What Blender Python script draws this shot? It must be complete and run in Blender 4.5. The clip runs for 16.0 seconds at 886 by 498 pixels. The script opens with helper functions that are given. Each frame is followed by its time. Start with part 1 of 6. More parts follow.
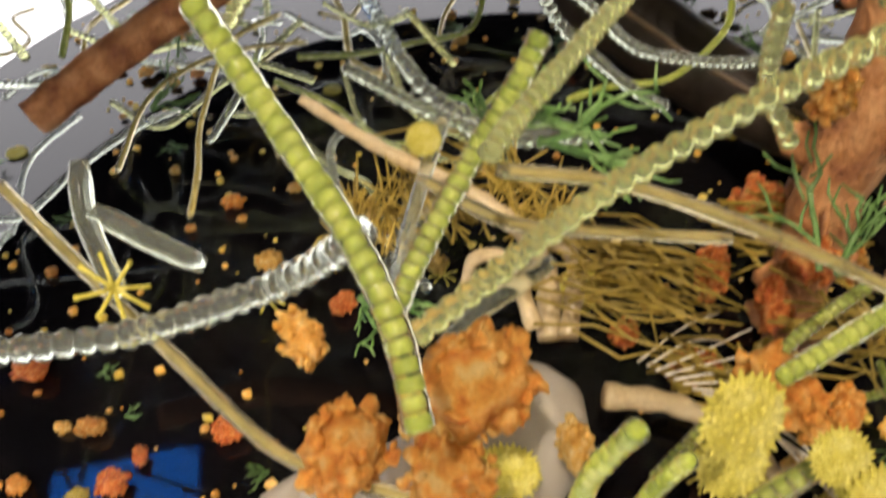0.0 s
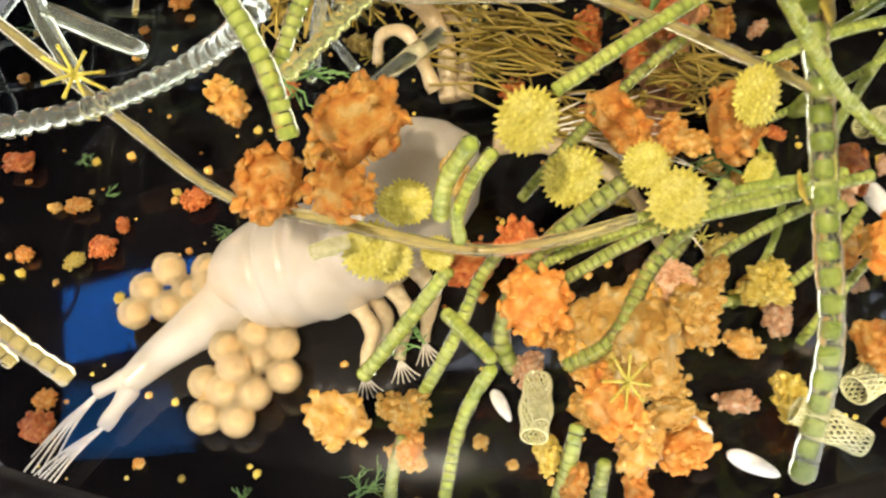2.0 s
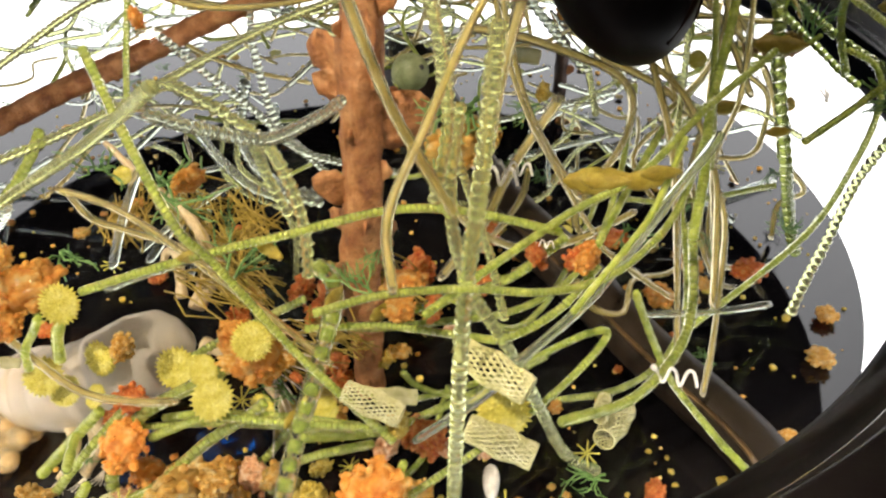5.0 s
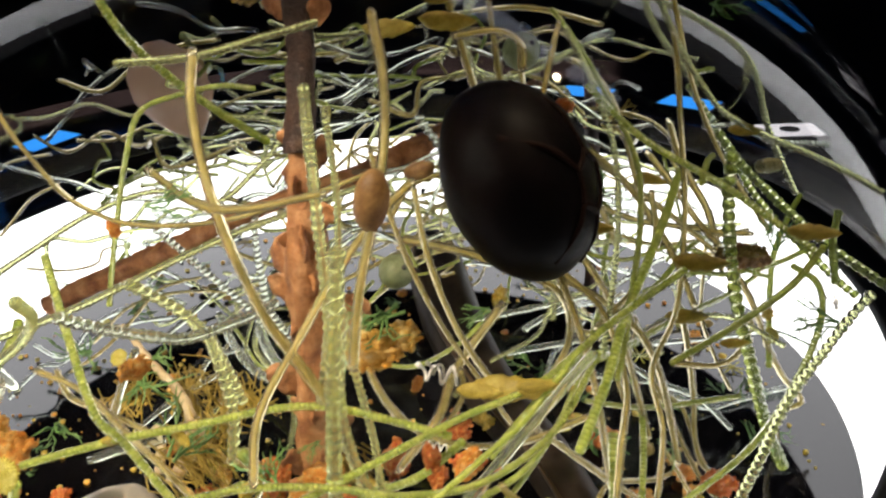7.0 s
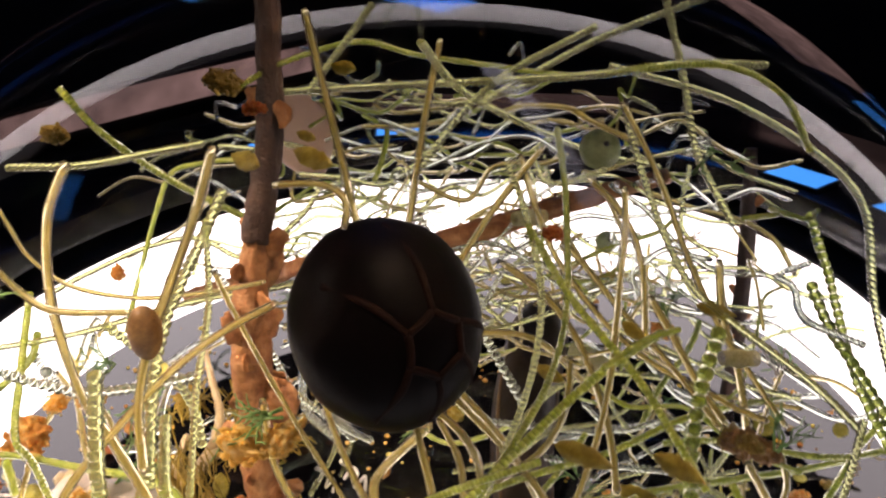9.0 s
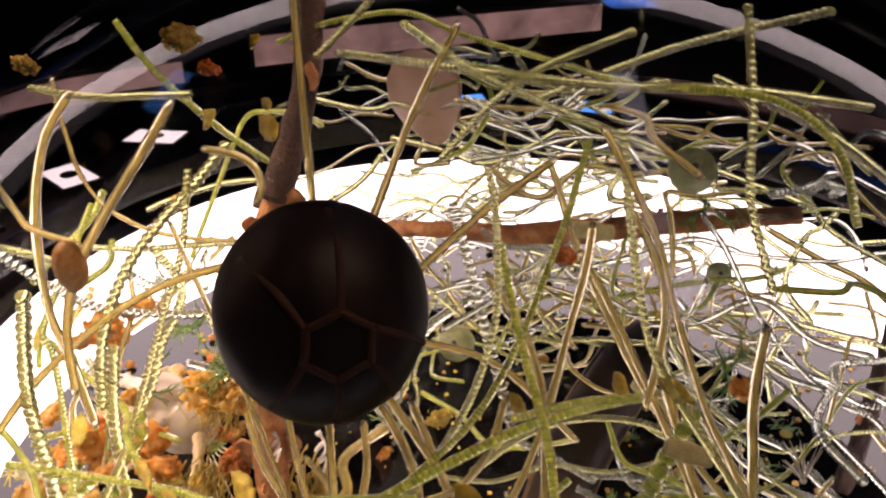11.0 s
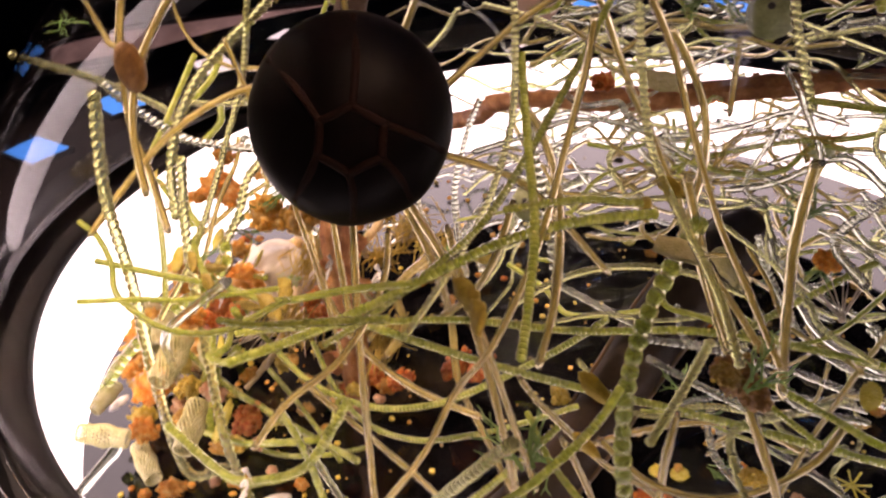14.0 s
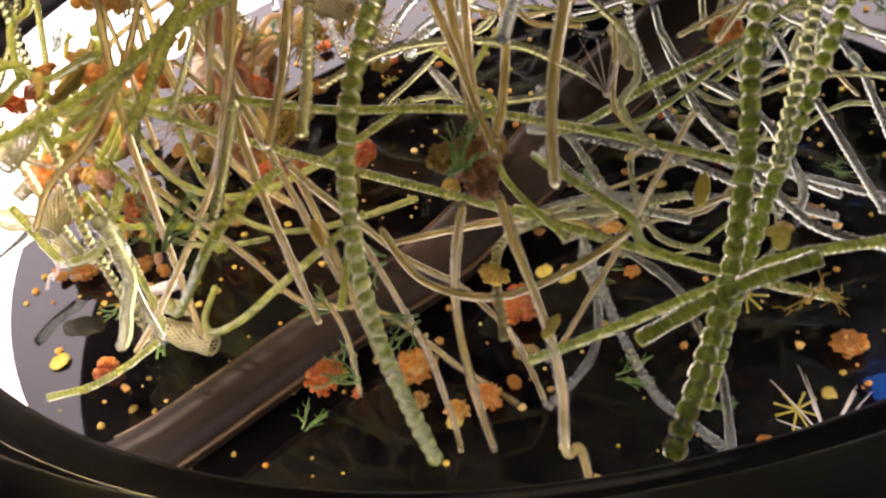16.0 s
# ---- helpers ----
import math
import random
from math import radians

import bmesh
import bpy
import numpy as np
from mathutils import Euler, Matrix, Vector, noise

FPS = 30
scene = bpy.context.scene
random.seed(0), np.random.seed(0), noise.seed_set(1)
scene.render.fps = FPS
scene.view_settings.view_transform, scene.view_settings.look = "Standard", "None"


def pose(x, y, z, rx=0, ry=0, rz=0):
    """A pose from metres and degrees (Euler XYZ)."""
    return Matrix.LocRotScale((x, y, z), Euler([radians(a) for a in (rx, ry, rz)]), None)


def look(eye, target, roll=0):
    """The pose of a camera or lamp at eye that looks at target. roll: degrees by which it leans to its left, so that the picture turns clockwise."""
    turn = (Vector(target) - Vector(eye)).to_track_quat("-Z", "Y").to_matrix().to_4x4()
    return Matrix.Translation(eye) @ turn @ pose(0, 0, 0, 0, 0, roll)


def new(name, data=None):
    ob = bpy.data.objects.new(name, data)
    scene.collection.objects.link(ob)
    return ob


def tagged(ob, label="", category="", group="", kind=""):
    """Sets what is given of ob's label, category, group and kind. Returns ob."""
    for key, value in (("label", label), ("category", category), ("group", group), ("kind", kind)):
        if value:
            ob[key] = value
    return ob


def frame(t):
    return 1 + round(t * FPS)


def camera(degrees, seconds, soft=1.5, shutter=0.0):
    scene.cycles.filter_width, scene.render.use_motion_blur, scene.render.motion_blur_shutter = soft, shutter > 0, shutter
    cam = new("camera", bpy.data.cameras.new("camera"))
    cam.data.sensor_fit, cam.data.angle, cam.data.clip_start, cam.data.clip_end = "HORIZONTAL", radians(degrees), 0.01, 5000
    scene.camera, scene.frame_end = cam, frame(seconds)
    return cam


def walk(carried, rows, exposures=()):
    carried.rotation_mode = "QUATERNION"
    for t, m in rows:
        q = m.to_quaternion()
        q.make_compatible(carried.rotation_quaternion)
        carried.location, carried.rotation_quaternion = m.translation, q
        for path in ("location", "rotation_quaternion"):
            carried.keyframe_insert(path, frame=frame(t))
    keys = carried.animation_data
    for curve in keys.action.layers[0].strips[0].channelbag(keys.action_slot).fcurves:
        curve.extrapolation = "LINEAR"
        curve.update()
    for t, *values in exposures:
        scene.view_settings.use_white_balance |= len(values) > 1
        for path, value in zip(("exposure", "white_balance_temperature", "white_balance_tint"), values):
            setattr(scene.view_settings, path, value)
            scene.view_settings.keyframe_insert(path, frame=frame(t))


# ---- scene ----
# the camera and its walk
cam = camera(55.16, 16.0, soft=2.3, shutter=0.35)
PATH = [
    (0, (-0.1288, -0.6207, 0.4653), (-0.0892, 0.1187, -0.2068), -2.86),
    (0.5, (-0.1066, -0.6256, 0.4480), (-0.1476, 0.0064, -0.3258), -8.06),
    (1, (-0.1180, -0.6681, 0.4690), (-0.1217, -0.0851, -0.3435), -4.40),
    (1.5, (-0.1035, -0.6939, 0.4877), (-0.1018, -0.1335, -0.3404), -5.18),
    (2, (-0.0875, -0.7102, 0.5149), (-0.0649, -0.1402, -0.3064), -7.11),
    (2.5, (-0.0447, -0.7517, 0.5347), (-0.0158, -0.0954, -0.2192), -6.03),
    (3, (0.0438, -0.7955, 0.5596), (0.0132, -0.0834, -0.1418), -4.89),
    (3.5, (0.1265, -0.8376, 0.5658), (0.0443, -0.0933, -0.0970), -2.82),
    (4, (0.1831, -0.8562, 0.5845), (0.0914, -0.0739, -0.0318), -1.81),
    (4.2, (0.2072, -0.8548, 0.6038), (0.1040, -0.0769, -0.0161), -1.44),
    (6.3, (0.4104, -0.8320, 0.6560), (0.1186, -0.0247, 0.1430), -1.42),
    (6.5, (0.4271, -0.8352, 0.6607), (0.1085, -0.0133, 0.1885), -1.99),
    (7, (0.4635, -0.8254, 0.6795), (0.1289, 0.0091, 0.2416), -3.26),
    (7.5, (0.5533, -0.7621, 0.7125), (0.1241, 0.0349, 0.2876), -2.87),
    (8, (0.6639, -0.6944, 0.7246), (0.1202, 0.0377, 0.3142), -2.76),
    (8.5, (0.6976, -0.6433, 0.7298), (0.0881, 0.0231, 0.3005), -4.51),
    (9, (0.7399, -0.5570, 0.7593), (0.0519, 0.0243, 0.3249), -3.84),
    (9.5, (0.7457, -0.4627, 0.7648), (-0.0041, 0.0088, 0.3005), -3.75),
    (10, (0.7275, -0.4262, 0.7529), (-0.0620, -0.0105, 0.3014), -3.37),
    (10.2, (0.7473, -0.3971, 0.7584), (-0.0536, -0.0135, 0.2987), -2.49),
    (12.3, (0.8308, -0.3047, 0.7554), (-0.0196, -0.1025, 0.2696), -4.35),
    (12.5, (0.8365, -0.3076, 0.7414), (-0.0071, -0.1152, 0.2400), -5.32),
    (13, (0.8886, -0.2928, 0.7221), (0.0121, -0.1046, 0.2791), -4.57),
    (13.5, (0.9084, -0.2797, 0.6980), (0.0301, -0.1335, 0.2427), -6.32),
    (14, (0.9009, -0.2271, 0.6655), (0.0369, -0.1583, 0.1667), -5.47),
    (14.5, (0.8918, -0.1323, 0.6641), (0.0730, -0.1881, 0.0928), -5.21),
    (15, (0.8901, -0.0321, 0.6330), (0.1153, -0.1795, 0.0182), -10.67),
    (15.5, (0.8759, 0.0245, 0.6072), (0.1254, -0.1288, -0.0356), -12.63),
    (16, (0.8753, 0.0619, 0.5736), (0.1328, -0.0964, -0.0773), -14.67),
]
walk(cam, [(t, look(eye, target, roll)) for t, eye, target, roll in PATH],
     [(0.0, -0.36, 5950, 14), (0.5, -0.08, 5950, 12), (1.0, 0.0, 5900, 10), (4.0, -0.1, 5950, 10), (6.5, -0.15, 5900, 10), (7.5, -0.08, 5950, 12), (9.5, 0.15, 6500, 30), (12.5, 0.18, 6900, 40), (14.0, 0.10, 6900, 42), (14.5, 0.02, 6800, 40), (15.5, 0.05, 6550, 36), (16.0, 0.12, 6450, 32)])

# world and lamps
world = bpy.data.worlds.new("dim_hall")
scene.world = world
world.use_nodes = True
world.node_tree.nodes["Background"].inputs[0].default_value = (0.30, 0.24, 0.22, 1)
world.node_tree.nodes["Background"].inputs[1].default_value = 0.10
scene.view_settings.exposure = 0.0


def spot_lamp(name, eye, target, watts, cone, colour):
    data = bpy.data.lights.new(name, "SPOT")
    data.energy, data.color, data.spot_size, data.spot_blend, data.shadow_soft_size = watts, colour, radians(cone), 0.55, 0.03
    ob = new(name, data)
    ob.matrix_world = look(eye, target)
    return ob


spot_lamp("ceiling_spot", (-0.45, -1.55, 2.3), (0.02, -0.49, 0.08), 440, 25, (1.0, 0.82, 0.58))
# unseen extra spot, added to warm the debris round the stem base
spot_lamp("ceiling_spot", (1.3, 0.6, 2.6), (0.10, -0.40, 0.06), 120, 20, (1.0, 0.72, 0.42))


# ---- materials ----
def nodes_of(name):
    m = bpy.data.materials.new(name)
    m.use_nodes = True
    nt = m.node_tree
    return m, nt, nt.nodes["Principled BSDF"], nt.nodes["Material Output"]


def noise_node(nt, scale, detail=4.0, rough=0.55):
    tc = nt.nodes.new("ShaderNodeTexCoord")
    n = nt.nodes.new("ShaderNodeTexNoise")
    n.inputs["Scale"].default_value, n.inputs["Detail"].default_value, n.inputs["Roughness"].default_value = scale, detail, rough
    nt.links.new(tc.outputs["Object"], n.inputs["Vector"])
    return n


def ramp_node(nt, source, stops):
    r = nt.nodes.new("ShaderNodeValToRGB")
    while len(r.color_ramp.elements) < len(stops):
        r.color_ramp.elements.new(0.5)
    for e, (at, c) in zip(r.color_ramp.elements, stops):
        e.position, e.color = at, (*c, 1)
    nt.links.new(source, r.inputs[0])
    return r


def stuff_mat(name, dark, mid, light, scale=60, fine=400, rough=0.5, bump=0.3, translucent=0.0, clear=0.0, spec=0.5, metal=0.0, per_object=0.12, coat=0.0, depth=0.002, grain_share=0.45):
    """A surface with two scales of variation; translucent and clear are the shares of light let through."""
    m, nt, p, out = nodes_of(name)
    big, small = noise_node(nt, scale), noise_node(nt, fine, 3.0)
    ramp = ramp_node(nt, big.outputs["Fac"], [(0.28, dark), (0.5, mid), (0.72, light)])
    hsv = nt.nodes.new("ShaderNodeHueSaturation")
    info = nt.nodes.new("ShaderNodeObjectInfo")
    rng = nt.nodes.new("ShaderNodeMapRange")
    rng.inputs[3].default_value, rng.inputs[4].default_value = 1 - per_object * 1.6, 1 + per_object * 1.6
    nt.links.new(info.outputs["Random"], rng.inputs[0])
    nt.links.new(rng.outputs[0], hsv.inputs["Value"])
    nt.links.new(ramp.outputs[0], hsv.inputs["Color"])
    grain = nt.nodes.new("ShaderNodeMixRGB")
    grain.blend_type = "MULTIPLY"
    grain.inputs[0].default_value = grain_share
    gr = ramp_node(nt, small.outputs["Fac"], [(0.35, (0.55, 0.55, 0.55)), (0.65, (1, 1, 1))])
    nt.links.new(hsv.outputs[0], grain.inputs[1])
    nt.links.new(gr.outputs[0], grain.inputs[2])
    nt.links.new(grain.outputs[0], p.inputs["Base Color"])
    p.inputs["Roughness"].default_value, p.inputs["Metallic"].default_value = rough, metal
    p.inputs["Specular IOR Level"].default_value = spec
    p.inputs["Coat Weight"].default_value = coat
    p.inputs["Coat Roughness"].default_value = 0.08
    b = nt.nodes.new("ShaderNodeBump")
    b.inputs["Strength"].default_value, b.inputs["Distance"].default_value = bump, depth
    nt.links.new(small.outputs["Fac"], b.inputs["Height"])
    nt.links.new(b.outputs[0], p.inputs["Normal"])
    top = p.outputs[0]
    if translucent:
        tr = nt.nodes.new("ShaderNodeBsdfTranslucent")
        nt.links.new(grain.outputs[0], tr.inputs[0])
        mix = nt.nodes.new("ShaderNodeMixShader")
        mix.inputs[0].default_value = translucent
        nt.links.new(top, mix.inputs[1])
        nt.links.new(tr.outputs[0], mix.inputs[2])
        top = mix.outputs[0]
    if clear:
        tp = nt.nodes.new("ShaderNodeBsdfTransparent")
        tp.inputs[0].default_value = (*[0.45 + 0.55 * c / max(light) for c in light], 1)
        mix = nt.nodes.new("ShaderNodeMixShader")
        mix.inputs[0].default_value = clear
        nt.links.new(top, mix.inputs[1])
        nt.links.new(tp.outputs[0], mix.inputs[2])
        top = mix.outputs[0]
    nt.links.new(top, out.inputs[0])
    return m


def resin_mat(name, colour, ior=1.42, rough=0.06, bump=0.15, scale=500, weight=1.0):
    """Cast clear resin."""
    m, nt, p, out = nodes_of(name)
    n = noise_node(nt, 90, 3.0)
    r = ramp_node(nt, n.outputs["Fac"], [(0.3, tuple(c * 0.78 for c in colour)), (0.7, colour)])
    nt.links.new(r.outputs[0], p.inputs["Base Color"])
    p.inputs["Transmission Weight"].default_value = weight
    p.inputs["IOR"].default_value, p.inputs["Roughness"].default_value = ior, rough
    f = noise_node(nt, scale, 2.0)
    b = nt.nodes.new("ShaderNodeBump")
    b.inputs["Strength"].default_value, b.inputs["Distance"].default_value = bump, 0.0008
    nt.links.new(f.outputs["Fac"], b.inputs["Height"])
    nt.links.new(b.outputs[0], p.inputs["Normal"])
    return m


def glow_mat(name, colour, strength, spots=0.0):
    m, nt, p, out = nodes_of(name)
    e = nt.nodes.new("ShaderNodeEmission")
    e.inputs[0].default_value, e.inputs[1].default_value = (*colour, 1), strength
    if spots:
        n = noise_node(nt, 4, 2.0)
        r = ramp_node(nt, n.outputs["Fac"], [(0.3, tuple(c * (1 - spots) for c in colour)), (0.7, colour)])
        nt.links.new(r.outputs[0], e.inputs[0])
    nt.links.new(e.outputs[0], out.inputs[0])
    return m


M = {
    "acrylic": stuff_mat("black_acrylic", (0.0020, 0.0018, 0.0022), (0.0026, 0.0024, 0.0028), (0.004, 0.0035, 0.0035), 12, 700, 0.03, 0.012, spec=0.60, depth=0.0004),
    "collar": stuff_mat("black_painted_rim", (0.0025, 0.0022, 0.0024), (0.004, 0.0034, 0.0038), (0.007, 0.0055, 0.006), 20, 600, 0.5, 0.1, spec=0.12),
    "band": glow_mat("lit_white_diffuser", (1.0, 0.935, 0.865), 3.2),
    "seg_wall": resin_mat("pale_green_cell_wall", (0.95, 0.96, 0.76), 1.38, 0.05, 0.15, 500, 0.97),
    "seg_core": stuff_mat("green_cell_content", (0.27, 0.36, 0.04), (0.47, 0.55, 0.09), (0.70, 0.72, 0.22), 120, 900, 0.35, 0.4, 0.5, 0.30),
    "big_core": stuff_mat("deep_green_cell_content", (0.16, 0.24, 0.02), (0.28, 0.36, 0.045), (0.45, 0.50, 0.10), 120, 900, 0.35, 0.4, 0.5, 0.45),
    "bead": resin_mat("olive_glass_bead", (0.80, 0.84, 0.44), 1.40, 0.05, 0.15, 500, 0.92),
    "tan": resin_mat("tan_resin_stalk", (0.90, 0.84, 0.60), 1.37, 0.06, 0.2, 400, 0.94),
    "tan_core": stuff_mat("olive_stalk_core", (0.34, 0.29, 0.09), (0.50, 0.44, 0.15), (0.66, 0.58, 0.26), 60, 700, 0.4, 0.2, 0.5, 0.45),
    "clear": resin_mat("clear_resin", (0.86, 0.92, 0.80), 1.39, 0.06, 0.15, 500, 0.96),
    "node": stuff_mat("brown_knot", (0.14, 0.07, 0.02), (0.26, 0.14, 0.04), (0.40, 0.24, 0.08), 90, 700, 0.35, 0.4, 0.3, 0.1),
    "amber": stuff_mat("amber_debris", (0.68, 0.36, 0.05), (0.87, 0.60, 0.16), (0.96, 0.87, 0.50), 3.2, 16, 0.36, 0.5, 0.62, 0.16, 0.5, coat=0.3, depth=0.02, grain_share=0.32),
    "orange": stuff_mat("orange_debris", (0.66, 0.24, 0.035), (0.87, 0.49, 0.10), (0.95, 0.79, 0.34), 3.2, 16, 0.36, 0.5, 0.62, 0.16, 0.5, coat=0.3, depth=0.02, grain_share=0.32),
    "rust": stuff_mat("rust_debris", (0.4, 0.06, 0.012), (0.7, 0.22, 0.04), (0.86, 0.5, 0.15), 4.2, 16, 0.36, 0.5, 0.50, 0.12, 0.5, coat=0.35, depth=0.02, grain_share=0.35),
    "pink": stuff_mat("pinkish_debris", (0.58, 0.24, 0.1), (0.8, 0.5, 0.27), (0.94, 0.8, 0.6), 4.2, 16, 0.36, 0.5, 0.50, 0.12, 0.5, coat=0.35, depth=0.02, grain_share=0.35),
    "yellowish": stuff_mat("yellow_debris", (0.5, 0.34, 0.03), (0.78, 0.62, 0.11), (0.92, 0.84, 0.36), 4.2, 16, 0.36, 0.5, 0.50, 0.12, 0.5, coat=0.35, depth=0.02, grain_share=0.35),
    "olive": stuff_mat("olive_brown_debris", (0.26, 0.16, 0.03), (0.44, 0.32, 0.07), (0.62, 0.5, 0.17), 3.6, 15, 0.36, 0.4, 0.50, 0.10, 0.5, coat=0.3, depth=0.02, grain_share=0.3),
    "disc": stuff_mat("yellow_green_disc", (0.58, 0.52, 0.06), (0.74, 0.67, 0.12), (0.84, 0.79, 0.26), 2.2, 18, 0.4, 0.4, 0.5, 0.08),
    "leaf": stuff_mat("olive_yellow_leaf", (0.28, 0.21, 0.02), (0.42, 0.33, 0.04), (0.56, 0.46, 0.08), 2.2, 18, 0.4, 0.4, 0.45, 0.05),
    "tuft": stuff_mat("fresh_green_tuft", (0.10, 0.22, 0.05), (0.20, 0.36, 0.10), (0.36, 0.52, 0.22), 2.2, 18, 0.4, 0.3, 0.4, 0.1),
    "moss": stuff_mat("olive_moss", (0.30, 0.21, 0.03), (0.48, 0.36, 0.06), (0.64, 0.50, 0.12), 2.2, 18, 0.4, 0.3, 0.45, 0.15),
    "net": stuff_mat("pale_yellow_net", (0.50, 0.48, 0.20), (0.66, 0.64, 0.34), (0.80, 0.78, 0.52), 2.2, 18, 0.35, 0.3, 0.35),
    "shellbody": stuff_mat("dark_shell", (0.0012, 0.0008, 0.0010), (0.002, 0.0014, 0.0016), (0.0035, 0.002, 0.002), 25, 500, 0.42, 0.15, 0, 0, 0.05),
    "ridge": stuff_mat("dull_brown_ridge", (0.007, 0.003, 0.0022), (0.012, 0.005, 0.0035), (0.020, 0.008, 0.005), 60, 500, 0.6, 0.3, spec=0.05),
    "tube": stuff_mat("dark_brown_tube", (0.010, 0.007, 0.004), (0.019, 0.013, 0.008), (0.036, 0.025, 0.016), 9, 240, 0.42, 0.12, 0.22, 0.05, 0.15),
    "tube_edge": stuff_mat("amber_tube_lip", (0.05, 0.030, 0.010), (0.085, 0.050, 0.018), (0.14, 0.085, 0.03), 40, 300, 0.35, 0.2, 0.3),
    "bark": stuff_mat("red_brown_bark", (0.24, 0.085, 0.028), (0.48, 0.21, 0.07), (0.70, 0.38, 0.16), 55, 300, 0.5, 0.9, 0.3, depth=0.004),
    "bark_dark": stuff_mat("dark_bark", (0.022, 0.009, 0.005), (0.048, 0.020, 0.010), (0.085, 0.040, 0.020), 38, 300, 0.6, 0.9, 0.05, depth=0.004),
    "flesh": stuff_mat("milky_beige_resin", (0.62, 0.54, 0.42), (0.70, 0.64, 0.53), (0.80, 0.75, 0.66), 26, 200, 0.28, 0.05, 0.30, 0.52, 0.5, coat=0.2, grain_share=0.10, per_object=0.0),
    "gut": stuff_mat("grey_brown_organ", (0.10, 0.085, 0.06), (0.15, 0.13, 0.095), (0.2, 0.175, 0.13), 30, 200, 0.6, 0.1, 0.2, 0.35),
    "limb": stuff_mat("pale_tan_resin", (0.50, 0.38, 0.20), (0.60, 0.48, 0.28), (0.70, 0.60, 0.40), 40, 400, 0.3, 0.15, 0.35, 0.15),
    "hair": stuff_mat("whitish_bristle", (0.62, 0.55, 0.44), (0.72, 0.66, 0.55), (0.82, 0.78, 0.70), 60, 500, 0.3, 0.1, 0.3, 0.1),
    "egg": resin_mat("amber_egg_resin", (0.99, 0.80, 0.46), 1.22, 0.08, 0.05, 300, 0.76),
    "eggyolk": stuff_mat("brown_yolk", (0.62, 0.42, 0.16), (0.76, 0.56, 0.26), (0.84, 0.68, 0.38), 60, 500, 0.4, 0.3, 0.35, 0.5),
    "bud": stuff_mat("pale_rose_resin", (0.62, 0.44, 0.32), (0.72, 0.55, 0.42), (0.80, 0.66, 0.52), 20, 300, 0.35, 0.1, 0.6, 0.15, grain_share=0.1),
    "ball": stuff_mat("grey_green_ball", (0.20, 0.23, 0.10), (0.30, 0.34, 0.17), (0.42, 0.46, 0.26), 60, 500, 0.35, 0.4, 0.4, 0.12),
    "white": stuff_mat("white_resin", (0.66, 0.63, 0.58), (0.76, 0.74, 0.70), (0.84, 0.83, 0.80), 40, 300, 0.3, 0.15, 0.3),
    "spot": stuff_mat("black_spot", (0.01, 0.01, 0.01), (0.015, 0.013, 0.012), (0.02, 0.018, 0.015), 40, 300, 0.4, 0.1),
    "room": stuff_mat("dark_brown_hall", (0.030, 0.018, 0.015), (0.046, 0.028, 0.023), (0.066, 0.043, 0.035), 2, 60, 0.7, 0.2),
    "carpet": stuff_mat("dark_carpet", (0.010, 0.008, 0.008), (0.016, 0.013, 0.012), (0.024, 0.02, 0.018), 6, 300, 0.9, 0.3),
    "board": stuff_mat("rose_beige_panel", (0.34, 0.22, 0.17), (0.42, 0.28, 0.22), (0.50, 0.35, 0.28), 2, 80, 0.5, 0.1),
    "screen": glow_mat("blue_screen", (0.06, 0.36, 1.0), 1.1),
    "white_glint": glow_mat("white_screen_reflection", (1.0, 0.90, 0.86), 0.95),
    "greylight": glow_mat("grey_white_light", (0.92, 0.92, 1.0), 1.8),
    "bigscreen": glow_mat("bright_blue_screen", (0.03, 0.26, 1.0), 4.2),
    "rose": glow_mat("rose_panel_glow", (1.0, 0.62, 0.52), 0.22, 0.6),
    "ledge": stuff_mat("dark_mauve_ledge", (0.010, 0.008, 0.009), (0.014, 0.011, 0.012), (0.019, 0.015, 0.016), 5, 300, 0.16, 0.05),
}
dome_m, dome_nt, dome_p, dome_out = nodes_of("clear_acrylic_dome")
dome_p.inputs["Base Color"].default_value = (0.985, 0.985, 0.985, 1)
dome_p.inputs["Transmission Weight"].default_value, dome_p.inputs["Roughness"].default_value, dome_p.inputs["IOR"].default_value = 1.0, 0.0, 1.22
M["dome"] = dome_m


# ---- mesh helpers ----
def mesh_of(name, verts, faces, material, smooth=True):
    me = bpy.data.meshes.new(name)
    me.from_pydata([tuple(v) for v in verts], [], faces)
    me.materials.append(material)
    if smooth:
        me.polygons.foreach_set("use_smooth", [True] * len(me.polygons))
    me.update()
    return me


def part(name, me, parent, label=""):
    ob = new(name, me)
    ob.parent = parent
    if label:
        ob["label"] = label
    return ob


def merge(*pieces):
    verts, faces = [], []
    for v, f in pieces:
        k = len(verts)
        verts.extend([tuple(x) for x in v])
        faces.extend([tuple(i + k for i in q) for q in f])
    return verts, faces


